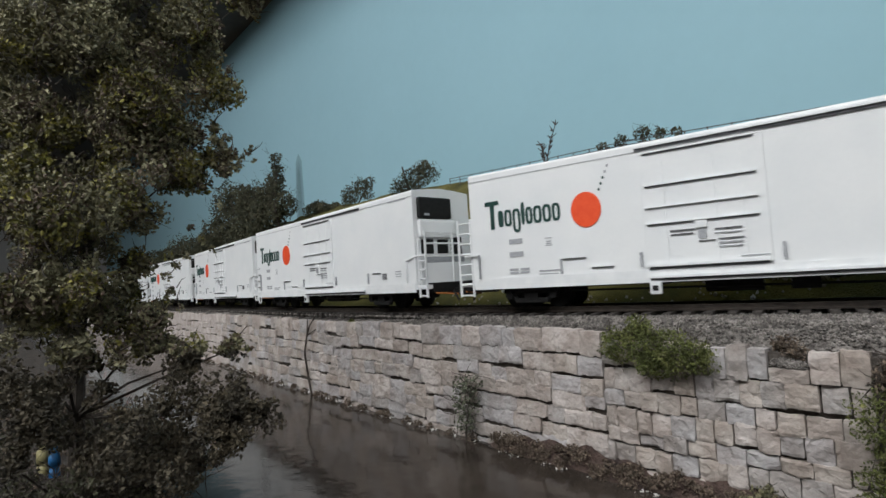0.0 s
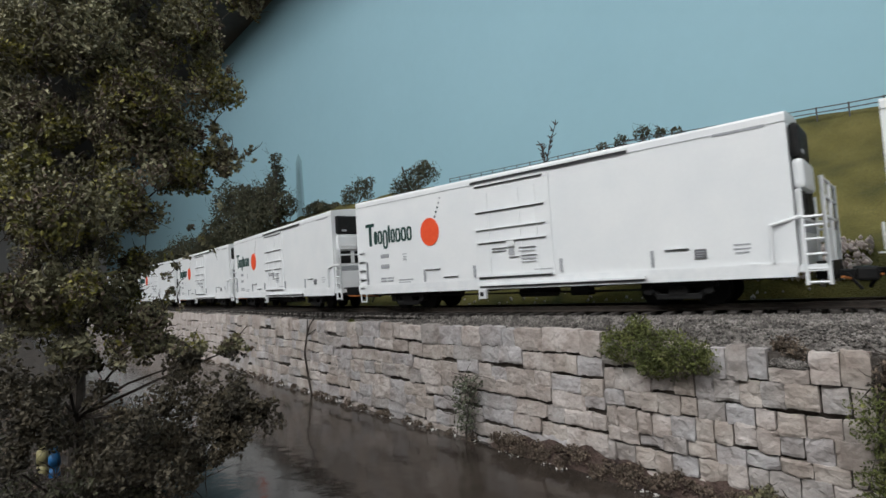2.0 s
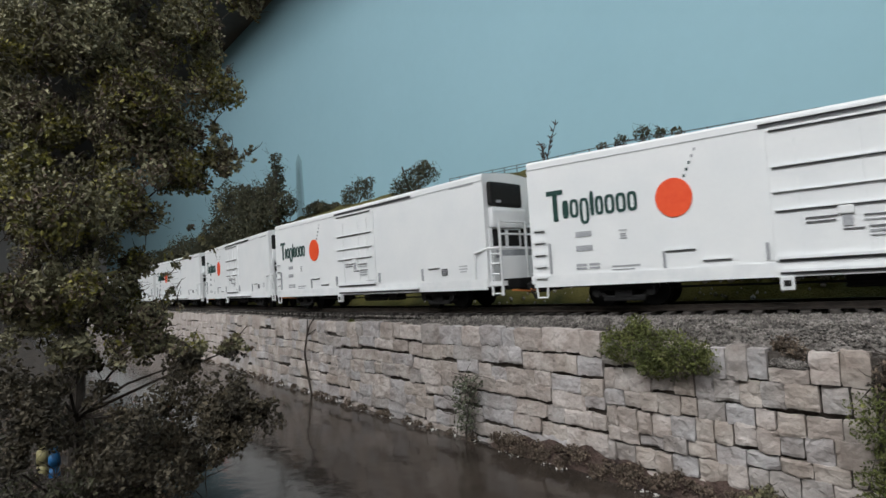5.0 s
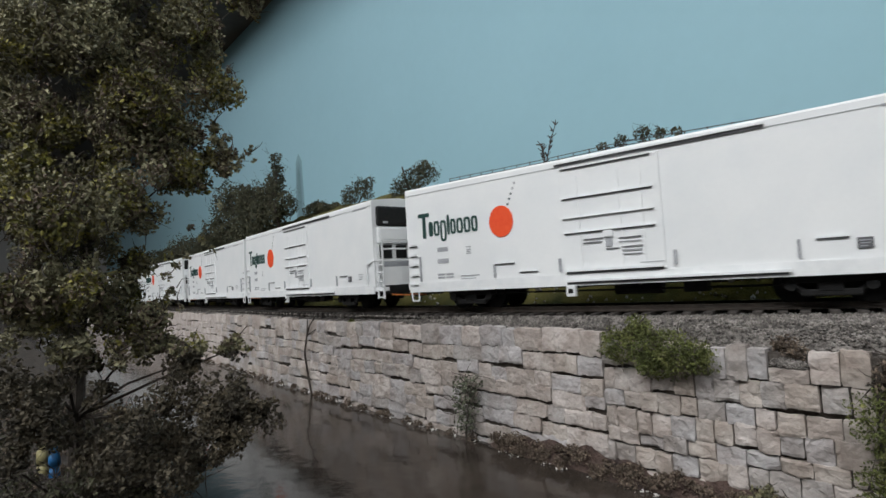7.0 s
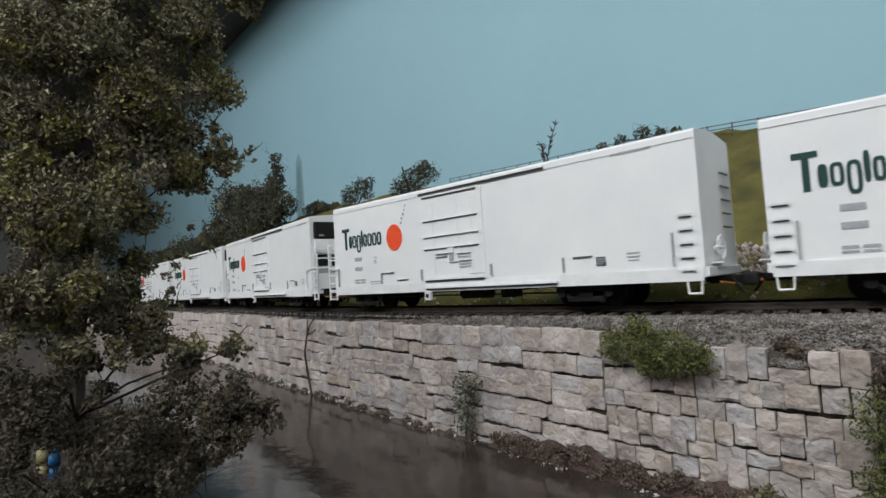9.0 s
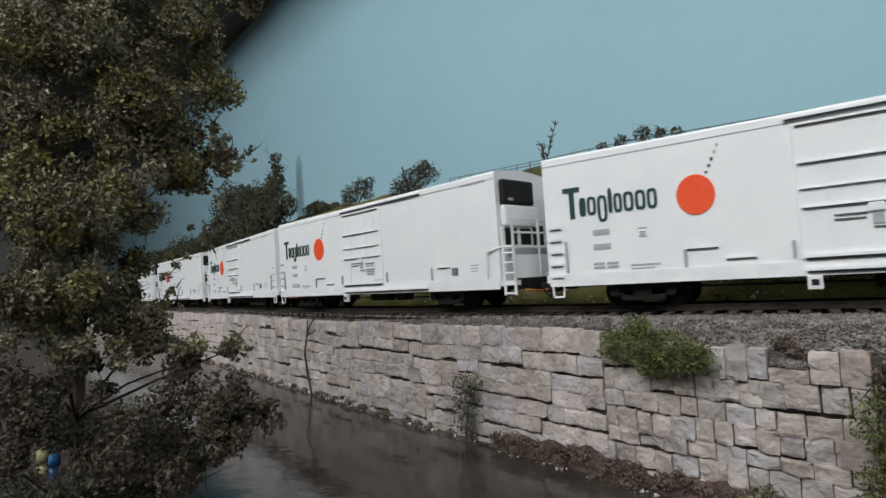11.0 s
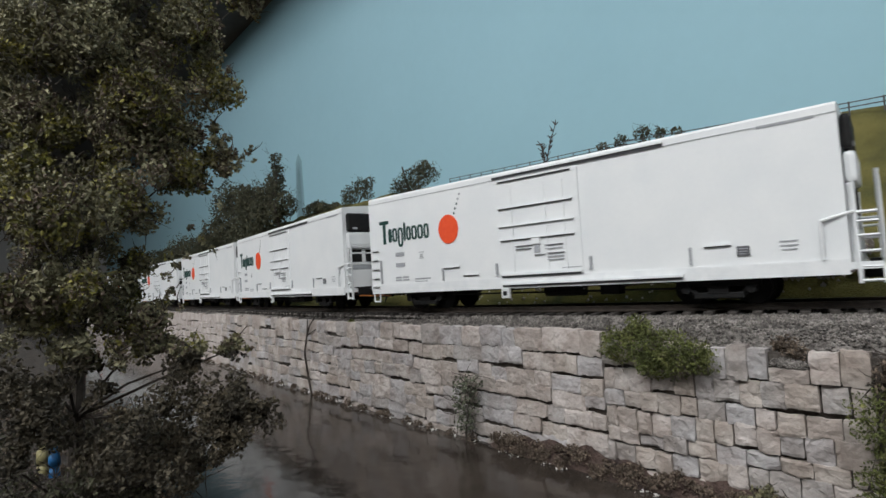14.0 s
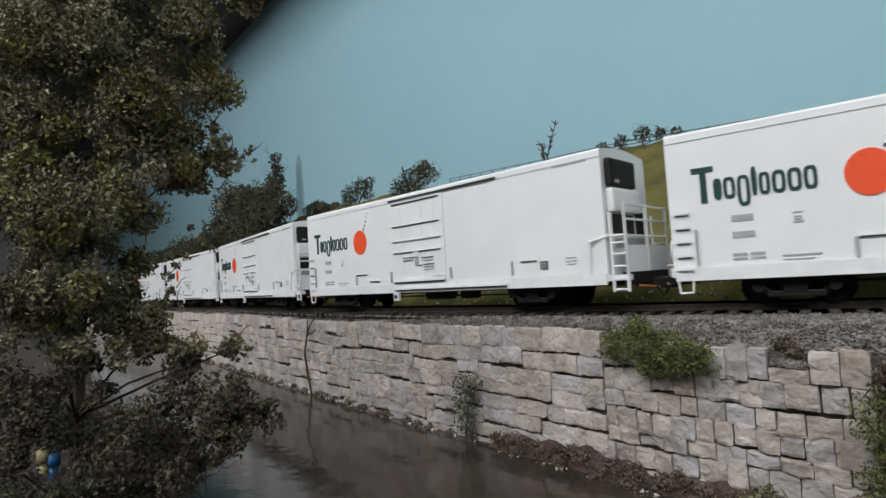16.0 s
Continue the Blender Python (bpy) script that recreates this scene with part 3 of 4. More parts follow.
        part("grab_bar", plate(0.008, 0.0086, 0.0134, 0.0252, 0.001), GREY_PANEL, car)
        plain_end(car, 0.0, -1)
        machine_end(car, BODY, 1)
        stirrup(car, 0.0012, 0.005, -HALF)
    # underframe
    part("center_beam", box(bmesh.new(), START + 0.004, BODY - 0.004, -0.004, 0.004, 0.0075, 0.0102), BLACK, car)
    for x in (0.088, 0.112, 0.14):
        part("cross_beam", box(bmesh.new(), x, x + 0.003, -0.0165, 0.0165, 0.0075, 0.0096), BLACK, car)
    part("air_tank", rod(bmesh.new(), (0.104, -0.0105, 0.0068), (0.122, -0.0105, 0.0068), 0.0026, 12), BLACK, car)
    part("brake_box", box(bmesh.new(), 0.13, 0.138, -0.014, -0.008, 0.0045, 0.0085, 0.0004), BLACK, car)
    part("brake_rod", rod(bmesh.new(), (0.05, -0.013, 0.0066), (0.165, -0.013, 0.0058), 0.0004, 5), BLACK, car)
    for x in (0.0355, 0.1735):
        bogie(car, x)
    coupler(car, BODY + (0.0066 if not turned else 0.0), 1)
    coupler(car, START - (0.004 if turned else 0), -1)
    # true spacing along the car: flat pieces shrink a little, round ones only move
    for ob in car.children_recursive:
        xs = [v.co.x for v in ob.data.vertices]
        mid = (min(xs) + max(xs)) / 2
        if ob.name.split(".")[0] in ("wheel", "orange_disc", "side_frame", "bogie", "brake_wheel", "coupler"):
            ob.data.transform(Matrix.Translation((mid * (SQUEEZE - 1), 0, 0)))
        else:
            ob.data.transform(Matrix.Diagonal((SQUEEZE, 1, 1, 1)))
    return car


FIRST_S, SPEED = -0.1308, 0.18602
SLACK = {2: 0.002, 1: 0.003, 0: 0.0014, -1: 0.0003, -2: -0.0006, -3: -0.0026, -4: 0.0011, -6: -0.0024, -7: -0.0055, -8: -0.0015, -9: 0.0017, -10: -0.0009, -11: -0.0017, -12: -0.0029}
# the train's small surges: seconds, metres ahead of an even run
SURGE_T = (0, 0.5, 1, 1.5, 2, 2.5, 3, 3.5, 4, 6.5, 7, 7.5, 8, 8.5, 9, 11.5, 12, 12.5, 13, 13.5, 14, 14.5, 15, 15.5, 16)
SURGE_S = (-0.0018, -0.0015, 0.0008, 0.0013, -0.0002, 0.0031, -0.0014, 0.0005, -0.0003, -0.0028, -0.0014, -0.0006, -0.0009, 0.0021, 0.0012, -0.0039, -0.0018, -0.002, -0.0006, 0, -0.0008, 0.0026, 0.0009, 0.0029, 0.0013)
TURNED = (1, -7, -10)
CARS = {}


def build_train():
    made = {}
    for k in range(2, -19, -1):
        t = k in TURNED
        if t not in made:
            made[t] = refrigerator_car(t)
            CARS[k] = made[t]
        else:
            CARS[k] = copy_thing(made[t], Matrix())


def car_pose(s):
    a, b = on_line(s + 0.03365), on_line(s + 0.16448)
    d = (b - a).normalized()
    o = (a + b) / 2 - d * 0.09907
    return Matrix.Translation(o) @ Matrix.Rotation(math.atan2(d.y, d.x), 4, "Z")


def motions():
    for k, car in CARS.items():
        rows = []
        for i in range(65):
            t = 0.25 * i
            rows.append((t, car_pose(FIRST_S + SLACK.get(k, 0) + SPEED * t + float(np.interp(t, SURGE_T, SURGE_S)) + k * PITCH_LEN)))
        walk(car, rows)


railway_track()
gravel()
build_train()


# ---- stone retaining wall, stone by stone ----
def rock(p, f):
    return noise.noise(p * f) + 0.55 * noise.noise(p * f * 2.3) + 0.3 * noise.noise(p * f * 5.1)


def stone_mesh(u0, u1, z0, z1, face, rng, rough):
    """A cut stone: a split-face front with worn edges, its back set in the wall."""
    nu, nz = max(6, round((u1 - u0) / 0.0009)), 8
    verts, faces = [], []
    tilt_u, tilt_z = rng.uniform(-0.0005, 0.0005), rng.uniform(-0.0003, 0.0006)
    base = face - rng.uniform(0.0, 0.0008)
    wear = rng.uniform(0.0, 0.00035)
    for j in range(nz):
        for i in range(nu):
            fu, fz = i / (nu - 1), j / (nz - 1)
            edge_u, edge_z = i in (0, nu - 1), j in (0, nz - 1)
            u, z = u0 + (u1 - u0) * fu, z0 + (z1 - z0) * fz
            p = at(u, 0, z)
            u += (0.00016 if edge_u else 0.0006) * noise.noise(p * 420)
            z += (0.00065 if edge_z else 0.0005) * noise.noise(p * 420 + Vector((7, 0, 0)))
            n = base + tilt_u * (fu - 0.5) + tilt_z * (fz - 0.5) + rough * rock(p + Vector((0, 0, base * 50)), 260)
            if edge_u or edge_z:
                n += wear * (1 + noise.noise(p * 600))
            if edge_u and edge_z:
                n += 0.0001
                u += 0.00012 if i == 0 else -0.00012
            verts.append(at(u, n, z))
    for j in range(nz - 1):
        for i in range(nu - 1):
            a = j * nu + i
            if rng.random() < 0.5:
                faces += [(a, a + 1, a + nu + 1), (a, a + nu + 1, a + nu)]
            else:
                faces += [(a, a + 1, a + nu), (a + 1, a + nu + 1, a + nu)]
    ring = [*range(nu), *(j * nu + nu - 1 for j in range(1, nz)), *((nz - 1) * nu + i for i in range(nu - 2, -1, -1)), *(j * nu for j in range(nz - 2, 0, -1))]
    first = len(verts)
    for k in ring:
        v = verts[k]
        verts.append(v + AWAY * (0.0032 + face - v.dot(AWAY)))
    for k in range(len(ring)):
        a, b = ring[k], ring[(k + 1) % len(ring)]
        faces.append((a, first + k, first + (k + 1) % len(ring), b))
    return raw("stone", verts, faces, STONE)


def stone_wall():
    rng = random.Random(11)
    w = thing("wall_river", "weathered pale grey cut-stone retaining wall by the river", "wall", kind="structure")
    us = list(np.arange(-5, -1, 0.2)) + list(np.arange(-1, -0.02, 0.02)) + [-0.026]
    verts, faces = [], []
    for u in us:
        for n, z in ((0.0012, -0.056), (0.0012, -0.0072 - 0.0025 * ease(-0.105, -0.09, u)), (0.006, -0.0072 - 0.0025 * ease(-0.105, -0.09, u))):
            p = at(u, wall_n(u) + n, z)
            verts.append(p + AWAY * 0.0004 * noise.noise(p * 300))
    for i in range(len(us) - 1):
        for j in range(2):
            a = i * 3 + j
            faces.append((a, a + 1, a + 4, a + 3))
    part("joint_bed", raw("joint_bed", verts, faces, MORTAR), MORTAR, w)
    joined_v, joined_f = [], []
    for a, b, top, heights, lens, rough in (
            (-0.0985, -0.029, -0.0083, (0.0088, 0.0068, 0.0056, 0.0064, 0.0046, 0.0062, 0.006), (0.0046, 0.0078), 0.0006),
            (-0.5, -0.0985, -0.0058, (0.0085, 0.0062, 0.0056, 0.0064, 0.0056, 0.006, 0.0058, 0.006), (0.006, 0.0165), 0.0005),
            (-1.6, -0.5, -0.0058, (0.0085, 0.0062, 0.0056, 0.0064, 0.0056, 0.006, 0.0058, 0.006), (0.012, 0.026), 0.0004)):
        z, right = top, a > -0.2
        for row, h in enumerate(heights):
            u = a + (rng.uniform(0, 0.006) if row % 2 else 0)
            if row % 2:
                u = a
            while u < b - 0.0015:
                lu = rng.uniform(*lens) * (0.55 if u == a and row % 2 else 1)
                u1 = min(b, u + lu)
                notch = False
                if right and row == 0 and u > -0.0655:
                    u1 = next(e for e in (-0.0601, -0.0548, -0.0498, -0.0408, -0.0348, b) if e > u + 0.0005)
                    notch = u1 == -0.0408
                if b - u1 < 0.004:
                    u1 = b
                zt = z + (rng.uniform(-0.0014, 0.0006) if row == 0 else 0)
                if notch:
                    zt = z - 0.0052
                gap = rng.choice((0.0, 0.0001, 0.0003, 0.0008) if right else (0.00005, 0.0001, 0.0003, 0.001))
                wob = (0.0026 if a < -0.2 else 0.0014) * noise.noise(Vector((u * 40, row * 3.7, 0)))
                me = stone_mesh(u + rng.uniform(0.0, 0.00008), u1 - rng.choice((0.0001, 0.0001, 0.0003, 0.0004) if right else (0.0, 0.0, 0.0001, 0.0003)), z - h + gap + wob, zt + (wob if row else 0), wall_n((u + u1) / 2), rng, rough)
                if a > -0.6:
                    part("stone", me, STONE, w)
                else:
                    off = len(joined_v)
                    joined_v.extend([v.co.copy() for v in me.vertices])
                    joined_f.extend([[off + k for k in p.vertices] for p in me.polygons])
                    bpy.data.meshes.remove(me)
                u = u1
            z -= h
    rest = part("far_stones", raw("far_stones", joined_v, joined_f, STONE), STONE, w)
    rest["kind"] = "stuff"


# ---- plants ----
def leaves(clumps, count, size, seed, up=0.0, flat=1.0, hollow=0.35):
    """Folded leaf shapes scattered through clumps (u, n, z, radius); returns verts and faces."""
    rng = random.Random(seed)
    verts, faces = [], []
    weights = [c[3] ** 2.2 for c in clumps]
    for c in rng.choices(clumps, weights, k=count):
        while True:
            d = Vector((rng.uniform(-1, 1), rng.uniform(-1, 1), rng.uniform(-1, 1)))
            if hollow < d.length < 1:
                break
        p0 = at(*c[:3])
        lump = 0.78 + 0.42 * noise.noise((p0 + d * c[3]) * (1.6 / max(c[3], 1e-4)) + Vector((seed, 0, 0)))
        d *= lump
        p = p0 + Vector((d.x, d.y, d.z * flat)) * c[3]
        a = Vector((rng.gauss(0, 1), rng.gauss(0, 1), rng.gauss(0, 1) + up)).normalized()
        b = a.orthogonal().normalized()
        b = (b * math.cos(k := rng.uniform(0, 6.28)) + a.cross(b) * math.sin(k)).normalized()
        s = size * rng.uniform(0.5, 1.35)
        n = a.cross(b)
        i = len(verts)
        verts += [p - a * s * 0.5, p + b * s * 0.3 + n * s * 0.12, p + a * s * 0.5, p - b * s * 0.3 + n * s * 0.12]
        faces += [(i, i + 1, i + 2), (i, i + 2, i + 3)]
    return verts, faces


def twigs(bm, clumps, count, length, r, seed, rise=0.6):
    rng = random.Random(seed)
    for c in rng.choices(clumps, [k[3] ** 2 for k in clumps], k=count):
        p = at(*c[:3]) + Vector([rng.uniform(-0.8, 0.8) * c[3] for _ in range(3)])
        d = Vector((rng.gauss(0, 1), rng.gauss(0, 1), rng.gauss(rise, 1))).normalized()
        q = p
        for k in range(3):
            e = q + d * length * rng.uniform(0.2, 0.45)
            rod(bm, q, e, r * (1 - 0.28 * k), 4, r * (0.72 - 0.28 * k))
            q = e
            d = (d + Vector([rng.gauss(0, 0.35) for _ in range(3)])).normalized()


def plant(name, label, category, clumps, count, size, material, seed, base=None, stem=0.0006, twig=0, twig_len=0.006, up=0.0, flat=1.0, group="", hollow=0.35, limbs=True, top=None, reach=None):
    """A plant: stem and limbs that reach each clump, twigs, and a crown of separate leaves."""
    root = at(*base) if base else at(*clumps[0][:3])
    t = thing(name, label, category, Matrix.Translation(root), group)
    bm = bmesh.new()
    rng = random.Random(seed + 5)
    mid = root
    if base:
        top = at(*(top or max(clumps, key=lambda c: c[2])[:3]))
        n = 6
        pts = [root.lerp(top, k / n) + Vector((rng.uniform(-1, 1), rng.uniform(-1, 1), 0)) * stem * 1.4 * (k > 0) for k in range(n + 1)]
        for k in range(n):
            rod(bm, pts[k], pts[k + 1], stem * (1 - 0.13 * k), 7, stem * (1 - 0.13 * (k + 1)))
        if limbs:
            for c in reach or clumps:
                e = at(*c[:3])
                j = min(range(n + 1), key=lambda k: (pts[k] - e).length + 2 * max(0, pts[k].z - e.z + 0.3 * c[3]))
                m2 = pts[j].lerp(e, 0.55) + Vector((rng.uniform(-1, 1), rng.uniform(-1, 1), rng.uniform(-0.4, 1))) * c[3] * 0.2
                rod(bm, pts[j], m2, min(stem * 0.55, 0.0006), 5, min(stem * 0.4, 0.0004))
                rod(bm, m2, e, min(stem * 0.4, 0.0004), 5, min(stem * 0.2, 0.00022))
    if twig:
        twigs(bm, clumps, twig, twig_len, min(stem * 0.4, 0.00022), seed + 9)
    back = Matrix.Translation(-root)
    if len(bm.verts):
        bmesh.ops.transform(bm, matrix=back, verts=bm.verts)
        part("trunk" if category == "tree" else "stem", bm, BARK, t)
    else:
        bm.free()
    v, f = leaves(clumps, count, size, seed, up, flat, hollow)
    part("crown" if category == "tree" else "foliage", raw("crown", [p - root for p in v], f, material), material, t)
    return t


def foreground_tree():
    CLUMPS = [(-0.2141, 0.0128, 0.1033, 0.0209), (-0.1968, 0.0327, 0.1055, 0.0209), (-0.1928, 0.0525, 0.1094, 0.0174), (-0.1889, 0.0723, 0.1219, 0.0085), (-0.2018, 0.0117, 0.0695, 0.0197), (-0.1974, 0.0321, 0.0751, 0.0209), (-0.1941, 0.0511, 0.0812, 0.0154), (-0.1999, 0.0139, 0.0412, 0.0197), (-0.1903, 0.0326, 0.0441, 0.0177), (-0.1953, 0.0497, 0.0555, 0.0135), (-0.1894, 0.0641, 0.0607, 0.0071), (-0.1962, 0.0106, 0.0139, 0.0174), (-0.1895, 0.0259, 0.0161, 0.0154), (-0.1923, 0.0380, 0.0245, 0.0082), (-0.1857, 0.0379, 0.0012, 0.0092), (-0.1901, 0.0099, -0.0114, 0.0129), (-0.1866, 0.0215, -0.0050, 0.0103), (-0.1726, 0.0453, -0.0058, 0.0086), (-0.1693, 0.0568, -0.0038, 0.0042), (-0.1605, 0.0516, -0.0196, 0.0116), (-0.1653, 0.0384, -0.0238, 0.0129), (-0.1556, 0.0496, -0.0302, 0.0084), (-0.1779, 0.0240, -0.0281, 0.0113), (-0.1534, 0.0598, -0.0219, 0.0056), (-0.1860, 0.0070, -0.0314, 0.0093)]
    SPRAYS = [(-0.1905, 0.0628, 0.0710, 0.0079), (-0.1877, 0.0584, 0.0509, 0.0087), (-0.1860, 0.0528, 0.0350, 0.0084), (-0.1839, 0.0476, 0.0237, 0.0069), (-0.1865, 0.0446, 0.0148, 0.0064), (-0.1884, 0.0729, 0.0645, 0.0045), (-0.1842, 0.0625, 0.0903, 0.0058), (-0.1654, 0.0613, -0.0076, 0.0039), (-0.1811, 0.0431, 0.0078, 0.0062)]
    rng = random.Random(17)
    dense = []
    for u, n, z, r in CLUMPS:
        for _ in range(17):
            d = Vector((rng.gauss(0, 1), rng.gauss(0, 1), rng.gauss(0, 1))).normalized() * rng.uniform(0.15, 1.08) * r
            dense.append((u + d.x, n + d.y, z + d.z, r * rng.uniform(0.24, 0.62)))
    for u, n, z, r in SPRAYS:
        for _ in range(6):
            d = Vector((rng.gauss(0, 1), rng.gauss(0, 1), rng.gauss(0, 1))).normalized() * rng.uniform(0.1, 1.0) * r
            dense.append((u + d.x, n + d.y, z + d.z, r * rng.uniform(0.2, 0.32)))
    def in_gap(d):
        f = min(1.0, -d[0] / 0.2494)
        return abs(d[1] - 0.0179 * f) < 0.0075 and abs(d[2] - 0.0142 + 0.0612 * f) < 0.0075
    def airy(d):
        return d[1] / -d[0] > 0.2 and 0.04 < (d[2] - 0.0142) / -d[0] < 0.24
    dense = [d for i, d in enumerate(dense) if not in_gap(d) and not (airy(d) and i % 9 < 3)]
    # low clumps split off to take the browner leaves with shade in their colour
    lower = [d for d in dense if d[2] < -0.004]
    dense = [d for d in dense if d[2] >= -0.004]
    t = plant("tree", "dark olive leafy tree with brown twigs on the near bank", "tree", dense, 74000, 0.0016, LEAF_DARK, 21, (-0.215, 0.022, -0.052), 0.003, 1500, 0.007, hollow=0.0, top=(-0.203, 0.03, 0.115), reach=CLUMPS)
    root = at(-0.215, 0.022, -0.052)
    young = [d for i, d in enumerate(dense) if i % 4 == 0 and d[2] > -0.012]
    v, f = leaves(young, 17000, 0.0017, 77, hollow=0.0)
    part("young_leaves", raw("young_leaves", [p - root for p in v], f, LEAF), LEAF, t, "yellow-olive young leaves")
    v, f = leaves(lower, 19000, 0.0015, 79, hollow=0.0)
    part("lower_crown", raw("lower_crown", [p - root for p in v], f, LEAF_BROWN_SHADED), LEAF_BROWN_SHADED, t, "dense brown leaves low on the tree, shade put into their colour")
    brown = [d for i, d in enumerate(dense) if i % 3 == 1]
    v, f = leaves(brown, 17000, 0.0015, 78, hollow=0.0)
    part("withered_leaves", raw("withered_leaves", [p - root for p in v], f, LEAF_DRY), LEAF_DRY, t, "brown withered leaves")
    # low brush under the tree
    low = []
    for _ in range(60):
        u = rng.uniform(-0.26, -0.165)
        d = (u, rng.uniform(0.0, 0.052), rng.uniform(-0.05, -0.03), rng.uniform(0.004, 0.008))
        if not in_gap(d):
            low.append(d)
    plant("brush", "dark brown twiggy brush under the tree", "shrub", low, 9000, 0.0017, LEAF_WOOD, 25, (-0.2, 0.03, -0.052), 0.0007, 900, 0.009, hollow=0.0, limbs=False)


def hill_plants():
    plant("tree", "rounded dark green tree on the hill's crest", "tree", [(-0.478, 0.38, 0.134, 0.02), (-0.458, 0.382, 0.136, 0.017), (-0.5, 0.378, 0.128, 0.017), (-0.47, 0.385, 0.144, 0.012), (-0.515, 0.38, 0.122, 0.013), (-0.485, 0.38, 0.12, 0.016)], 3300, 0.0025, LEAF_WOOD, 31, (-0.49, 0.38, crest_z(-0.49) - 0.006), 0.0012, 50, 0.01, group="trees on the hill")
    plant("tree", "thin open dark tree on the hill's crest", "tree", [(-0.596, 0.38, 0.145, 0.014), (-0.622, 0.38, 0.136, 0.017), (-0.588, 0.382, 0.134, 0.013), (-0.63, 0.38, 0.126, 0.012), (-0.575, 0.38, 0.146, 0.01)], 1900, 0.0027, LEAF_WOOD, 33, (-0.61, 0.38, crest_z(-0.61) - 0.006), 0.001, 50, 0.01, group="trees on the hill")
    plant("tree", "small rounded dark tree on the hill's crest", "tree", [(-0.72, 0.38, 0.134, 0.012), (-0.738, 0.38, 0.131, 0.015), (-0.702, 0.38, 0.13, 0.013)], 2200, 0.003, LEAF_WOOD, 35, (-0.72, 0.38, crest_z(-0.72) - 0.006), 0.001, 30, 0.01, group="trees on the hill")
    plant("shrub", "low dark shrub on the hill's crest", "shrub", [(-0.665, 0.38, 0.127, 0.009), (-0.68, 0.38, 0.126, 0.008), (-0.69, 0.38, 0.127, 0.009)], 1000, 0.0028, LEAF_WOOD, 36, (-0.675, 0.38, crest_z(-0.675) - 0.004), 0.0008)
    stump = thing("dead_trunk", "bare dark leaning stick among the leaves on the crest", "branch", Matrix.Translation(at(-0.487, 0.377, crest_z(-0.487) - 0.004)))
    part("stick", rod(bmesh.new(), (0, 0, 0), at(-0.012, 0, 0.035), 0.0011, 7, 0.0009), BARK, stump)
    sp = thing("sprig", "bare upright twig with stubby shoots on the crest", "twig", Matrix.Translation(at(-0.29, 0.38, crest_z(-0.29) - 0.003)))
    bm = bmesh.new()
    rng = random.Random(4)
    for lean, h in (((0.014, 0), 0.036), ((-0.004, 0), 0.022)):
        p, n = Vector((0, 0, 0)), 7
        for k in range(n):
            e = at(lean[0] * (k + 1) / n * (0.6 + 0.4 * k / n), 0, h * (k + 1) / n)
            rod(bm, p, e, 0.0006 * (1 - 0.08 * k), 5)
            if k:
                for _ in range(5):
                    rod(bm, e, e + Vector((rng.uniform(-0.004, 0.004), rng.uniform(-0.004, 0.004), rng.uniform(0.001, 0.006))), 0.0006, 4, 0.0003)
            p = e
    part("stem", bm, BARK, sp)
    plant("crest_shrub", "sparse dark-leaved shrub behind the guard fence", "shrub", [(-0.23, 0.378, 0.112, 0.006), (-0.214, 0.378, 0.1135, 0.007), (-0.196, 0.378, 0.115, 0.008), (-0.183, 0.378, 0.112, 0.006), (-0.17, 0.378, 0.1095, 0.005)], 520, 0.0026, LEAF_WOOD, 41, (-0.2, 0.383, crest_z(-0.2) - 0.004), 0.0006, 50, 0.006)
    trees = ((-0.77, 0.335, 0.062, ((0.022, 0.208, 0.012), (0.014, 0.195, 0.013), (-0.006, 0.182, 0.02), (0.012, 0.165, 0.018), (-0.02, 0.16, 0.026), (0.02, 0.14, 0.026), (-0.01, 0.125, 0.035))),
             (-0.84, 0.33, 0.058, ((0, 0.165, 0.03), (-0.03, 0.17, 0.026), (0.03, 0.145, 0.028), (0, 0.125, 0.04))),
             (-0.93, 0.33, 0.058, ((0, 0.182, 0.03), (-0.04, 0.165, 0.034), (0.04, 0.15, 0.032), (0, 0.13, 0.045))),
             (-1.02, 0.33, 0.04, ((0, 0.125, 0.035), (-0.05, 0.1, 0.04), (0.05, 0.115, 0.035), (0, 0.09, 0.04))),
             (-1.2, 0.33, 0.03, ((0, 0.11, 0.04), (-0.05, 0.09, 0.045), (0.06, 0.09, 0.045), (0, 0.07, 0.05))))
    for i, (u, n, z, cs) in enumerate(trees):
        plant("tree", "dark leafy tree of the wooded slope behind the track", "tree", [(u + a, n + 0.006 * ((j * 7) % 3 - 1), b, r) for j, (a, b, r) in enumerate(cs)], 5200, 0.0042, LEAF_WOOD, 51 + i, (u, n, z), 0.003, 160, 0.02, group="trees of the wooded slope", hollow=0.15)
    brush = [(-0.72 - 0.055 * k, 0.275 + 0.012 * (k % 3), 0.055 + 0.018 * ((k * 5) % 3), 0.036) for k in range(11)]
    plant("undergrowth", "dark brown and green undergrowth at the slope's foot", "shrub", brush, 22000, 0.0042, LEAF_WOOD, 61, hollow=0.1)


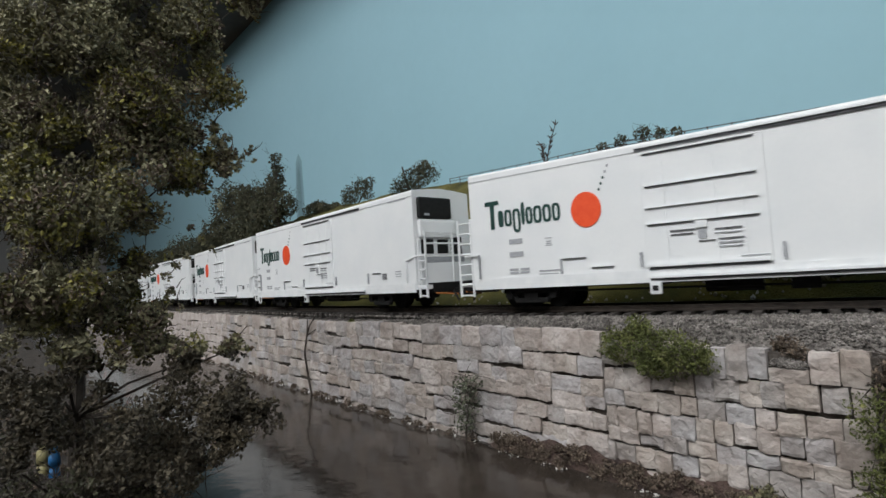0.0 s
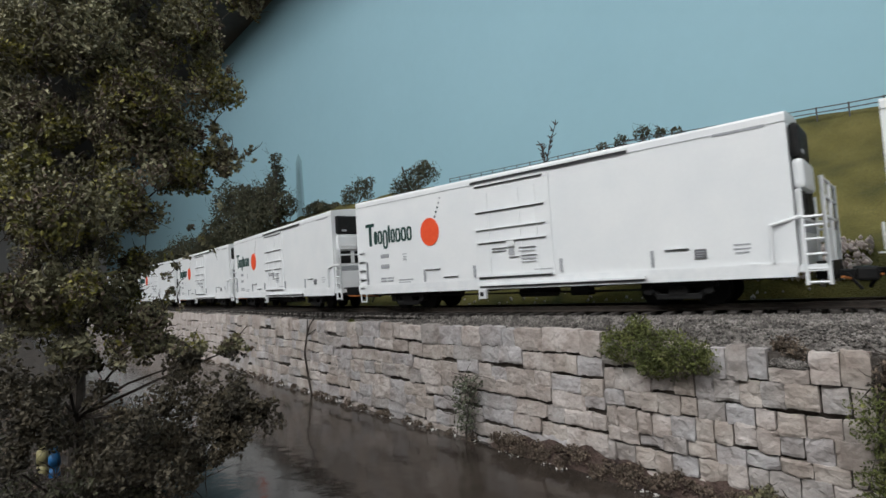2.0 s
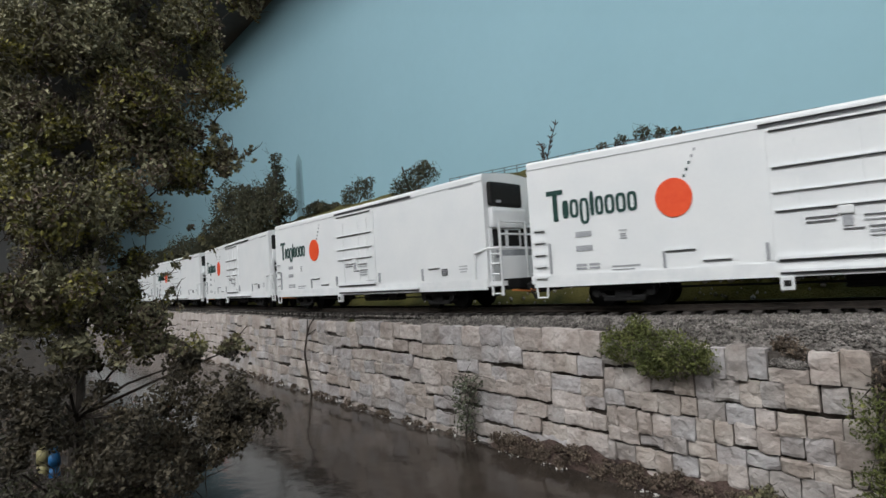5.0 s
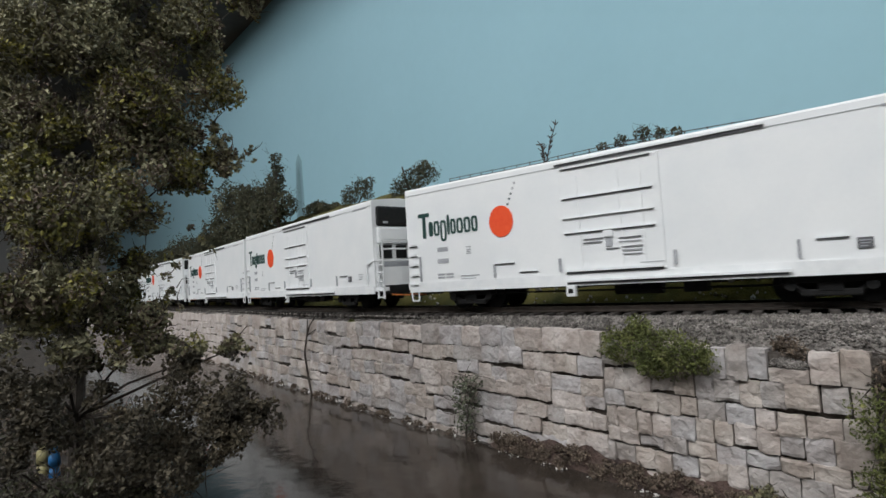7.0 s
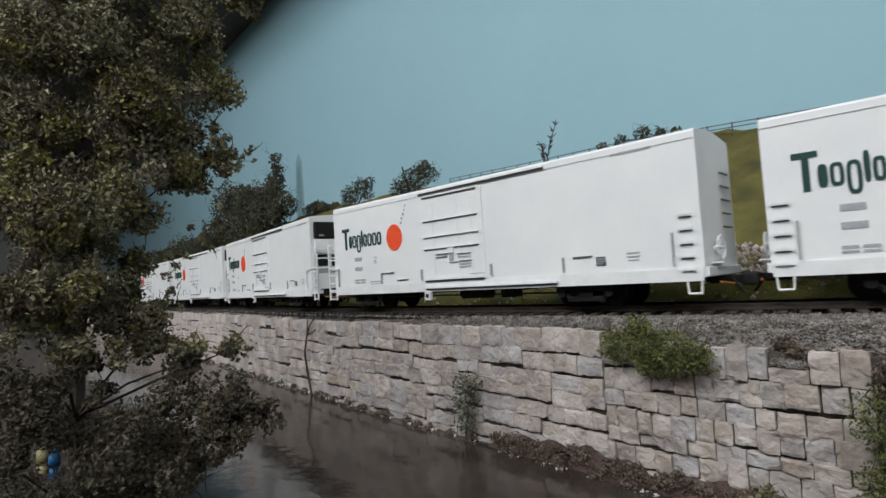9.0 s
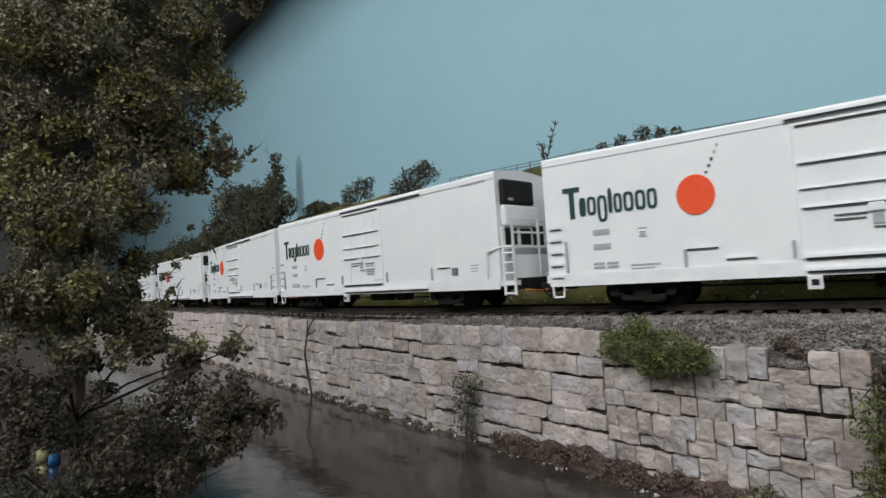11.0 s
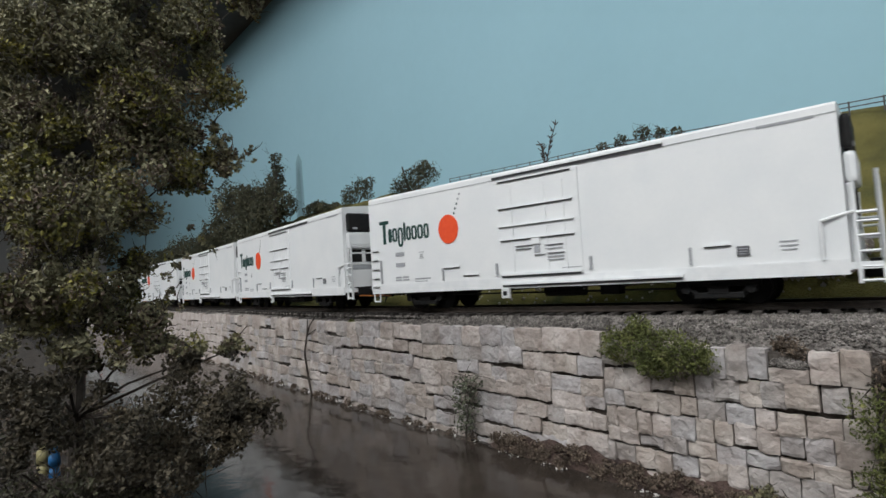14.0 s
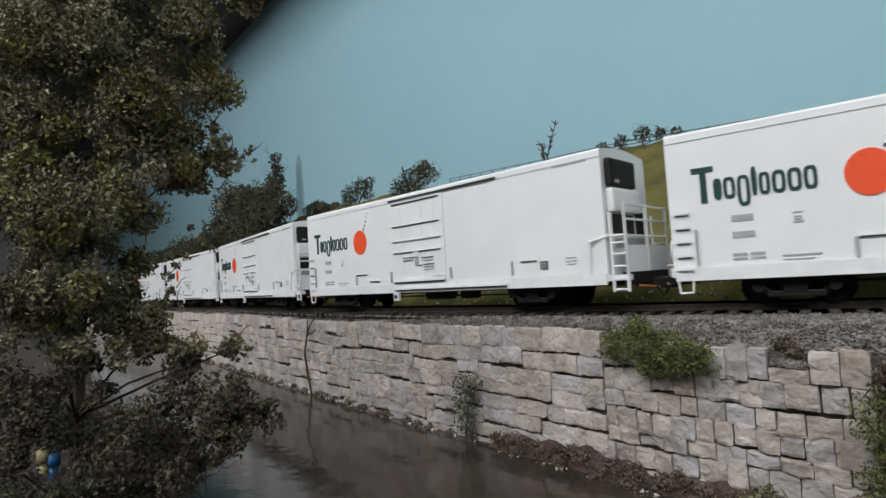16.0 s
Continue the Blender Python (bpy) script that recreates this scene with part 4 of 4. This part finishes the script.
def wall_plants():
    plant("shrub", "fresh green shrub growing over the wall's coping", "shrub", [(-0.083, 0.15, -0.0085, 0.0085), (-0.073, 0.149, -0.0115, 0.0085), (-0.092, 0.151, -0.0105, 0.0075), (-0.066, 0.149, -0.012, 0.006), (-0.08, 0.148, -0.014, 0.0065), (-0.0855, 0.152, -0.0045, 0.005)], 11000, 0.00085, LEAF_FRESH, 71, (-0.08, 0.155, -0.0085), 0.0006, 60, 0.004, hollow=0.1)
    plant("weed", "grey-green weed at the wall's foot", "plant", [(-0.16, 0.1465, -0.036, 0.0075), (-0.157, 0.147, -0.029, 0.006), (-0.163, 0.147, -0.03, 0.0055), (-0.161, 0.1465, -0.044, 0.006)], 620, 0.0015, LEAF_GREY, 72, (-0.161, 0.146, -0.052), 0.00045, 46, 0.009)
    plant("grass_tuft", "small yellow-green tuft on the wall's top", "plant", [(-0.2585, 0.154, -0.0072, 0.003)], 260, 0.0014, LEAF_FRESH, 73, (-0.2585, 0.156, -0.0085), 0.0004)
    plant("shrub", "mixed green and brown shrub at the wall's end", "shrub", [(-0.026, 0.147, -0.022, 0.0085), (-0.024, 0.147, -0.03, 0.009), (-0.026, 0.146, -0.038, 0.0085), (-0.021, 0.147, -0.045, 0.009), (-0.018, 0.148, -0.027, 0.009)], 7000, 0.0009, LEAF_FRESH, 74, (-0.022, 0.148, -0.052), 0.0006, 50, 0.006, hollow=0.0)
    plant("dry_shrub", "dry brown brush at the wall's end", "shrub", [(-0.024, 0.15, -0.0135, 0.006), (-0.019, 0.15, -0.011, 0.006), (-0.015, 0.152, -0.02, 0.008)], 3600, 0.0011, LEAF_DRY, 75, (-0.02, 0.152, -0.02), 0.0005, 60, 0.006, hollow=0.0)
    plant("weed", "dark low weed at the wall's foot", "plant", [(-0.052, 0.1465, -0.046, 0.0045), (-0.047, 0.1465, -0.0475, 0.0035), (-0.057, 0.1465, -0.0485, 0.0035)], 700, 0.0013, LEAF_DARK, 76, (-0.052, 0.147, -0.052), 0.0005, 20, 0.004)
    plant("moss_patch", "brown moss hanging over the coping", "moss", [(-0.0455, 0.153, -0.0082, 0.0035), (-0.0435, 0.1525, -0.0095, 0.003), (-0.048, 0.1535, -0.0075, 0.0025)], 900, 0.0008, LEAF_DRY, 77, hollow=0.0)
    vine = thing("vine", "dead brown vine climbing the wall", "vine", Matrix.Translation(at(-0.306, 0.1515, -0.052)))
    bm = bmesh.new()
    pts = [(0, 0, 0), (-0.004, 0, 0.012), (-0.005, -0.001, 0.025), (-0.003, 0, 0.036), (0.001, 0, 0.042)]
    for k in range(4):
        rod(bm, at(*pts[k]), at(*pts[k + 1]), 0.0008 - 0.0001 * k, 6)
    rod(bm, at(*pts[4]), at(0.009, 0.001, 0.049), 0.0005, 5, 0.0003)
    rod(bm, at(*pts[3]), at(-0.003, 0.001, 0.046), 0.0005, 5, 0.0003)
    rod(bm, at(*pts[3]), at(0.007, 0.001, 0.04), 0.0005, 5, 0.0003)
    part("stem", bm, BARK, vine)
    mud_us = list(np.arange(-0.155, -0.015, 0.0022))

    def mud(u):
        w = wall_n(u)
        h = (0.0105 - 0.0024 * ease(-0.13, -0.1, u)) * ease(-0.158, -0.125, u) * (0.75 + 0.5 * noise.noise(Vector((u * 90, 3, 0))))
        out = 0.0042 + 0.0016 * noise.noise(Vector((u * 70, 8, 0)))
        return [(w + 0.001, -0.0535 + h + 0.0015), (w - 0.0008, -0.0525 + h), (w - out * 0.3, -0.0525 + h * 0.72), (w - out * 0.6, -0.0525 + h * 0.38), (w - out * 0.85, -0.0525 + h * 0.15), (w - out * 1.1, -0.0528)]
    sheet("mud_bank", mud_us, mud, MUD, "reddish brown mud bank at the wall's foot", "ground", 0.0009, 260)
    # litter where the wall meets the water
    rng = random.Random(8)
    foot = []
    for k in range(46):
        u = -0.55 + 0.52 * (k + rng.random()) / 46
        foot.append((u, wall_n(u) - 0.0012, -0.0515, rng.uniform(0.0022, 0.005)))
    foot += [(-0.133, 0.148, -0.0495, 0.0065), (-0.124, 0.148, -0.05, 0.006), (-0.142, 0.148, -0.0505, 0.005), (-0.115, 0.1475, -0.0508, 0.0045), (-0.1, 0.147, -0.051, 0.0045), (-0.09, 0.147, -0.051, 0.0045)]
    v, f = leaves(foot + [(u, wall_n(u) - rng.uniform(0.0012, 0.004), -0.0455 - rng.uniform(0.0, 0.005), rng.uniform(0.0015, 0.0035)) for u in np.arange(-0.148, -0.03, 0.0022)], 17000, 0.001, 81, hollow=0.0, flat=0.8)
    tagged(new("litter", raw("litter", v, f, LEAF_DRY)), "brown leaf litter and rubble along the wall's foot", "litter", kind="stuff")
    v, f = leaves([(c[0] + 0.004, wall_n(c[0]) - (0.0024 if c[0] < -0.15 else 0.0058), -0.0516, 0.0026) for c in foot[:46]], 420, 0.0008, 82, flat=0.05, hollow=0.0)
    tagged(new("foam_flecks", raw("foam_flecks", v, f, FLECK)), "white flecks along the water's edge", "debris", kind="stuff")


def rubble():
    rng = random.Random(14)
    verts, faces = [], []
    for _ in range(220):
        u = rng.uniform(-0.3, 0.05)
        n = rng.uniform(0.236, 0.256) + bend(u)
        z = -0.003 + (n - bend(u) - 0.238) * 0.9
        p, r, i = at(u, n, z), rng.uniform(0.0006, 0.0016), len(verts)
        for d in ((1, 0, 0), (-1, 0, 0), (0, 1, 0), (0, -1, 0), (0, 0, 1), (0, 0, -1), (0.6, 0.6, 0.6), (-0.6, -0.6, 0.6)):
            verts.append(p + Vector(d) * r * rng.uniform(0.6, 1.2))
        for f in ((0, 2, 6), (2, 4, 6), (4, 0, 6), (1, 3, 7), (3, 4, 7), (4, 1, 7), (2, 1, 4), (3, 0, 4), (2, 0, 5), (1, 2, 5), (3, 1, 5), (0, 3, 5)):
            faces.append(tuple(i + k for k in f))
    rocks_v, rocks_f = [], []
    for _ in range(1100):
        u = rng.uniform(-0.17, -0.045)
        f = rng.uniform(0.0, 0.14)
        n = 0.2465 + f * 0.1335
        z = 0.0055 + (crest_z(u) - 0.0055) * f ** 0.9
        p, r, i = at(u, n - 0.0006, z), rng.uniform(0.0008, 0.0017), len(rocks_v)
        for d in ((1, 0, 0), (-1, 0, 0), (0, 1, 0), (0, -1, 0), (0, 0, 1), (0, 0, -1), (0.6, 0.6, 0.6), (-0.6, -0.6, 0.6)):
            rocks_v.append(p + Vector(d) * r * rng.uniform(0.6, 1.2))
        for q in ((0, 2, 6), (2, 4, 6), (4, 0, 6), (1, 3, 7), (3, 4, 7), (4, 1, 7), (2, 1, 4), (3, 0, 4), (2, 0, 5), (1, 2, 5), (3, 1, 5), (0, 3, 5)):
            rocks_f.append(tuple(i + k for k in q))
    pale = mat("pale_rock", [(0.34, 0.28, 0.26), (0.5, 0.44, 0.42)], 0.9, scale=200, contrast=0.2, island=0.25)
    tagged(new("rock_row", raw("rock_row", rocks_v, rocks_f, pale)), "low bank of pale pinkish rocks under the hillside", "rocks", kind="stuff")
    tagged(new("rubble", raw("rubble", verts, faces, STONE)), "pale pinkish rubble at the hillside's foot", "rubble", kind="stuff")


def fence():
    f = thing("guard_fence", "thin dark grey metal guard fence along the hill's crest", "fence")
    post = mesh("post", rod(bmesh.new(), (0, 0, 0), (0, 0, 0.0085), 0.00045, 6), FENCE)
    us = np.arange(-0.41, 0.1, 0.0155)
    for u in us:
        ob = part("post", post, FENCE, f)
        ob.location = at(u, 0.372, crest_z(u) - 0.0045)
    for dz in (0.0033, 0.0006):
        for a, b in zip(us[:-1], us[1:]):
            part("rail", rod(bmesh.new(), at(a, 0.3715, crest_z(a) + dz), at(b, 0.3715, crest_z(b) + dz), 0.00035, 5), FENCE, f)


def near_bank():
    us = list(np.concatenate([np.arange(-5, -0.6, 0.2), np.arange(-0.6, -0.135, 0.01)]))

    def prof(u):
        edge = 0.075 - 0.06 * ease(-0.26, -0.14, u)
        return [(-1.2, -0.046), (-0.4, -0.046), (-0.12, -0.0475)] + [(-0.12 + (edge + 0.12) * f, -0.0475 - 0.0062 * f ** 3) for f in (0.2, 0.4, 0.6, 0.75, 0.9, 1.0)]
    sheet("bank", us, prof, SOIL, "dark soil bank under the foreground tree", "ground", 0.0016, 110)
    rng = random.Random(9)
    v, f = leaves([(rng.uniform(-0.4, -0.18), rng.uniform(-0.02, 0.05), -0.05, 0.006) for _ in range(90)], 9000, 0.0018, 90, hollow=0.0, flat=0.5)
    tagged(new("leaf_litter", raw("leaf_litter", v, f, LEAF_DRY)), "brown dead leaves on the near bank", "litter", kind="stuff")
    for (u, n), colours in (((-0.246, 0.0185), ((0.02, 0.13, 0.32), (0.55, 0.33, 0.22))), ((-0.255, 0.0155), ((0.45, 0.4, 0.2), (0.5, 0.3, 0.25)))):
        bm = bmesh.new()
        rod(bm, (0, 0, 0), (0, 0, 0.006), 0.0022, 10, 0.0016)
        rod(bm, (0, 0, 0.006), (0, 0, 0.0105), 0.0021, 10, 0.0017)
        bmesh.ops.create_uvsphere(bm, u_segments=10, v_segments=7, radius=0.0014, matrix=Matrix.Translation((0, 0, 0.0118)))
        me = mesh("toy_figure", bm, mat("toy_paint", [colours[0], colours[0]], 0.5), True)
        ob = tagged(new("toy_figure", me), "tiny painted plain toy figure half hidden by leaves", "toy")
        ob.location = at(u, n, -0.0515)


def room():
    light = mat("room_white", [(0.76, 0.75, 0.73), (0.8, 0.79, 0.77)], 0.9, scale=2, fine=40, contrast=0.05)
    for name, b, m, label, cat in (
            ("floor", (-5.3, 4.9, -3.1, 0.9, -1.15, -1.1), ROOM, "plain grey room floor", "floor"),
            ("ceiling", (-5.3, 4.9, -3.1, 0.9, 1.45, 1.5), light, "plain white room ceiling", "ceiling"),
            ("wall_back", (-5.3, 4.9, 0.9, 0.95, -1.1, 1.45), ROOM, "room wall behind the backdrop", "wall"),
            ("wall_front", (-5.3, 4.9, -3.15, -3.1, -1.1, 1.45), light, "plain pale room wall", "wall"),
            ("wall_left", (-5.35, -5.3, -3.1, 0.9, -1.1, 1.45), ROOM, "plain room wall", "wall"),
            ("wall_right", (4.9, 4.95, -3.1, 0.9, -1.1, 1.45), ROOM, "plain room wall", "wall")):
        bm = bmesh.new()
        box(bm, *b)
        ob = tagged(new(name, mesh(name, bm, m)), label, cat, kind="structure")
        ob.matrix_world = LAYOUT


def streak():
    for k, (w, c) in enumerate(((0.058, 0.88), (0.042, 0.74), (0.026, 0.6))):
        m = mat("streak_paint", [(0.24 * c, 0.4 * c, 0.46 * c), (0.26 * c, 0.43 * c, 0.49 * c)], 0.85, scale=30, contrast=0.1)
        z0, z1, n = 0.2, 0.43 - 0.02 * k, 0.7395 - 0.0008 * k
        prof = [(-0.5, z0), (-0.45, z0 + 0.1), (-0.34, z1 - 0.025), (0, z1), (0.34, z1 - 0.025), (0.45, z0 + 0.1), (0.5, z0)]
        vs = [at(-1.51 + a * w, n, z) for a, z in prof] + [at(-1.51 + a * w, n + 0.0006, z) for a, z in prof]
        fs = [tuple(range(7)), tuple(range(13, 6, -1))] + [(i, i + 7, (i + 1) % 7 + 7, (i + 1) % 7) for i in range(7)]
        tagged(new("painted_plume", raw("painted_plume", vs, fs, m)), "faint dark painted plume on the sky board", "painting")


room()
stone_wall()
near_bank()
hill_plants()
wall_plants()
fence()
rubble()
streak()
foreground_tree()

motions()
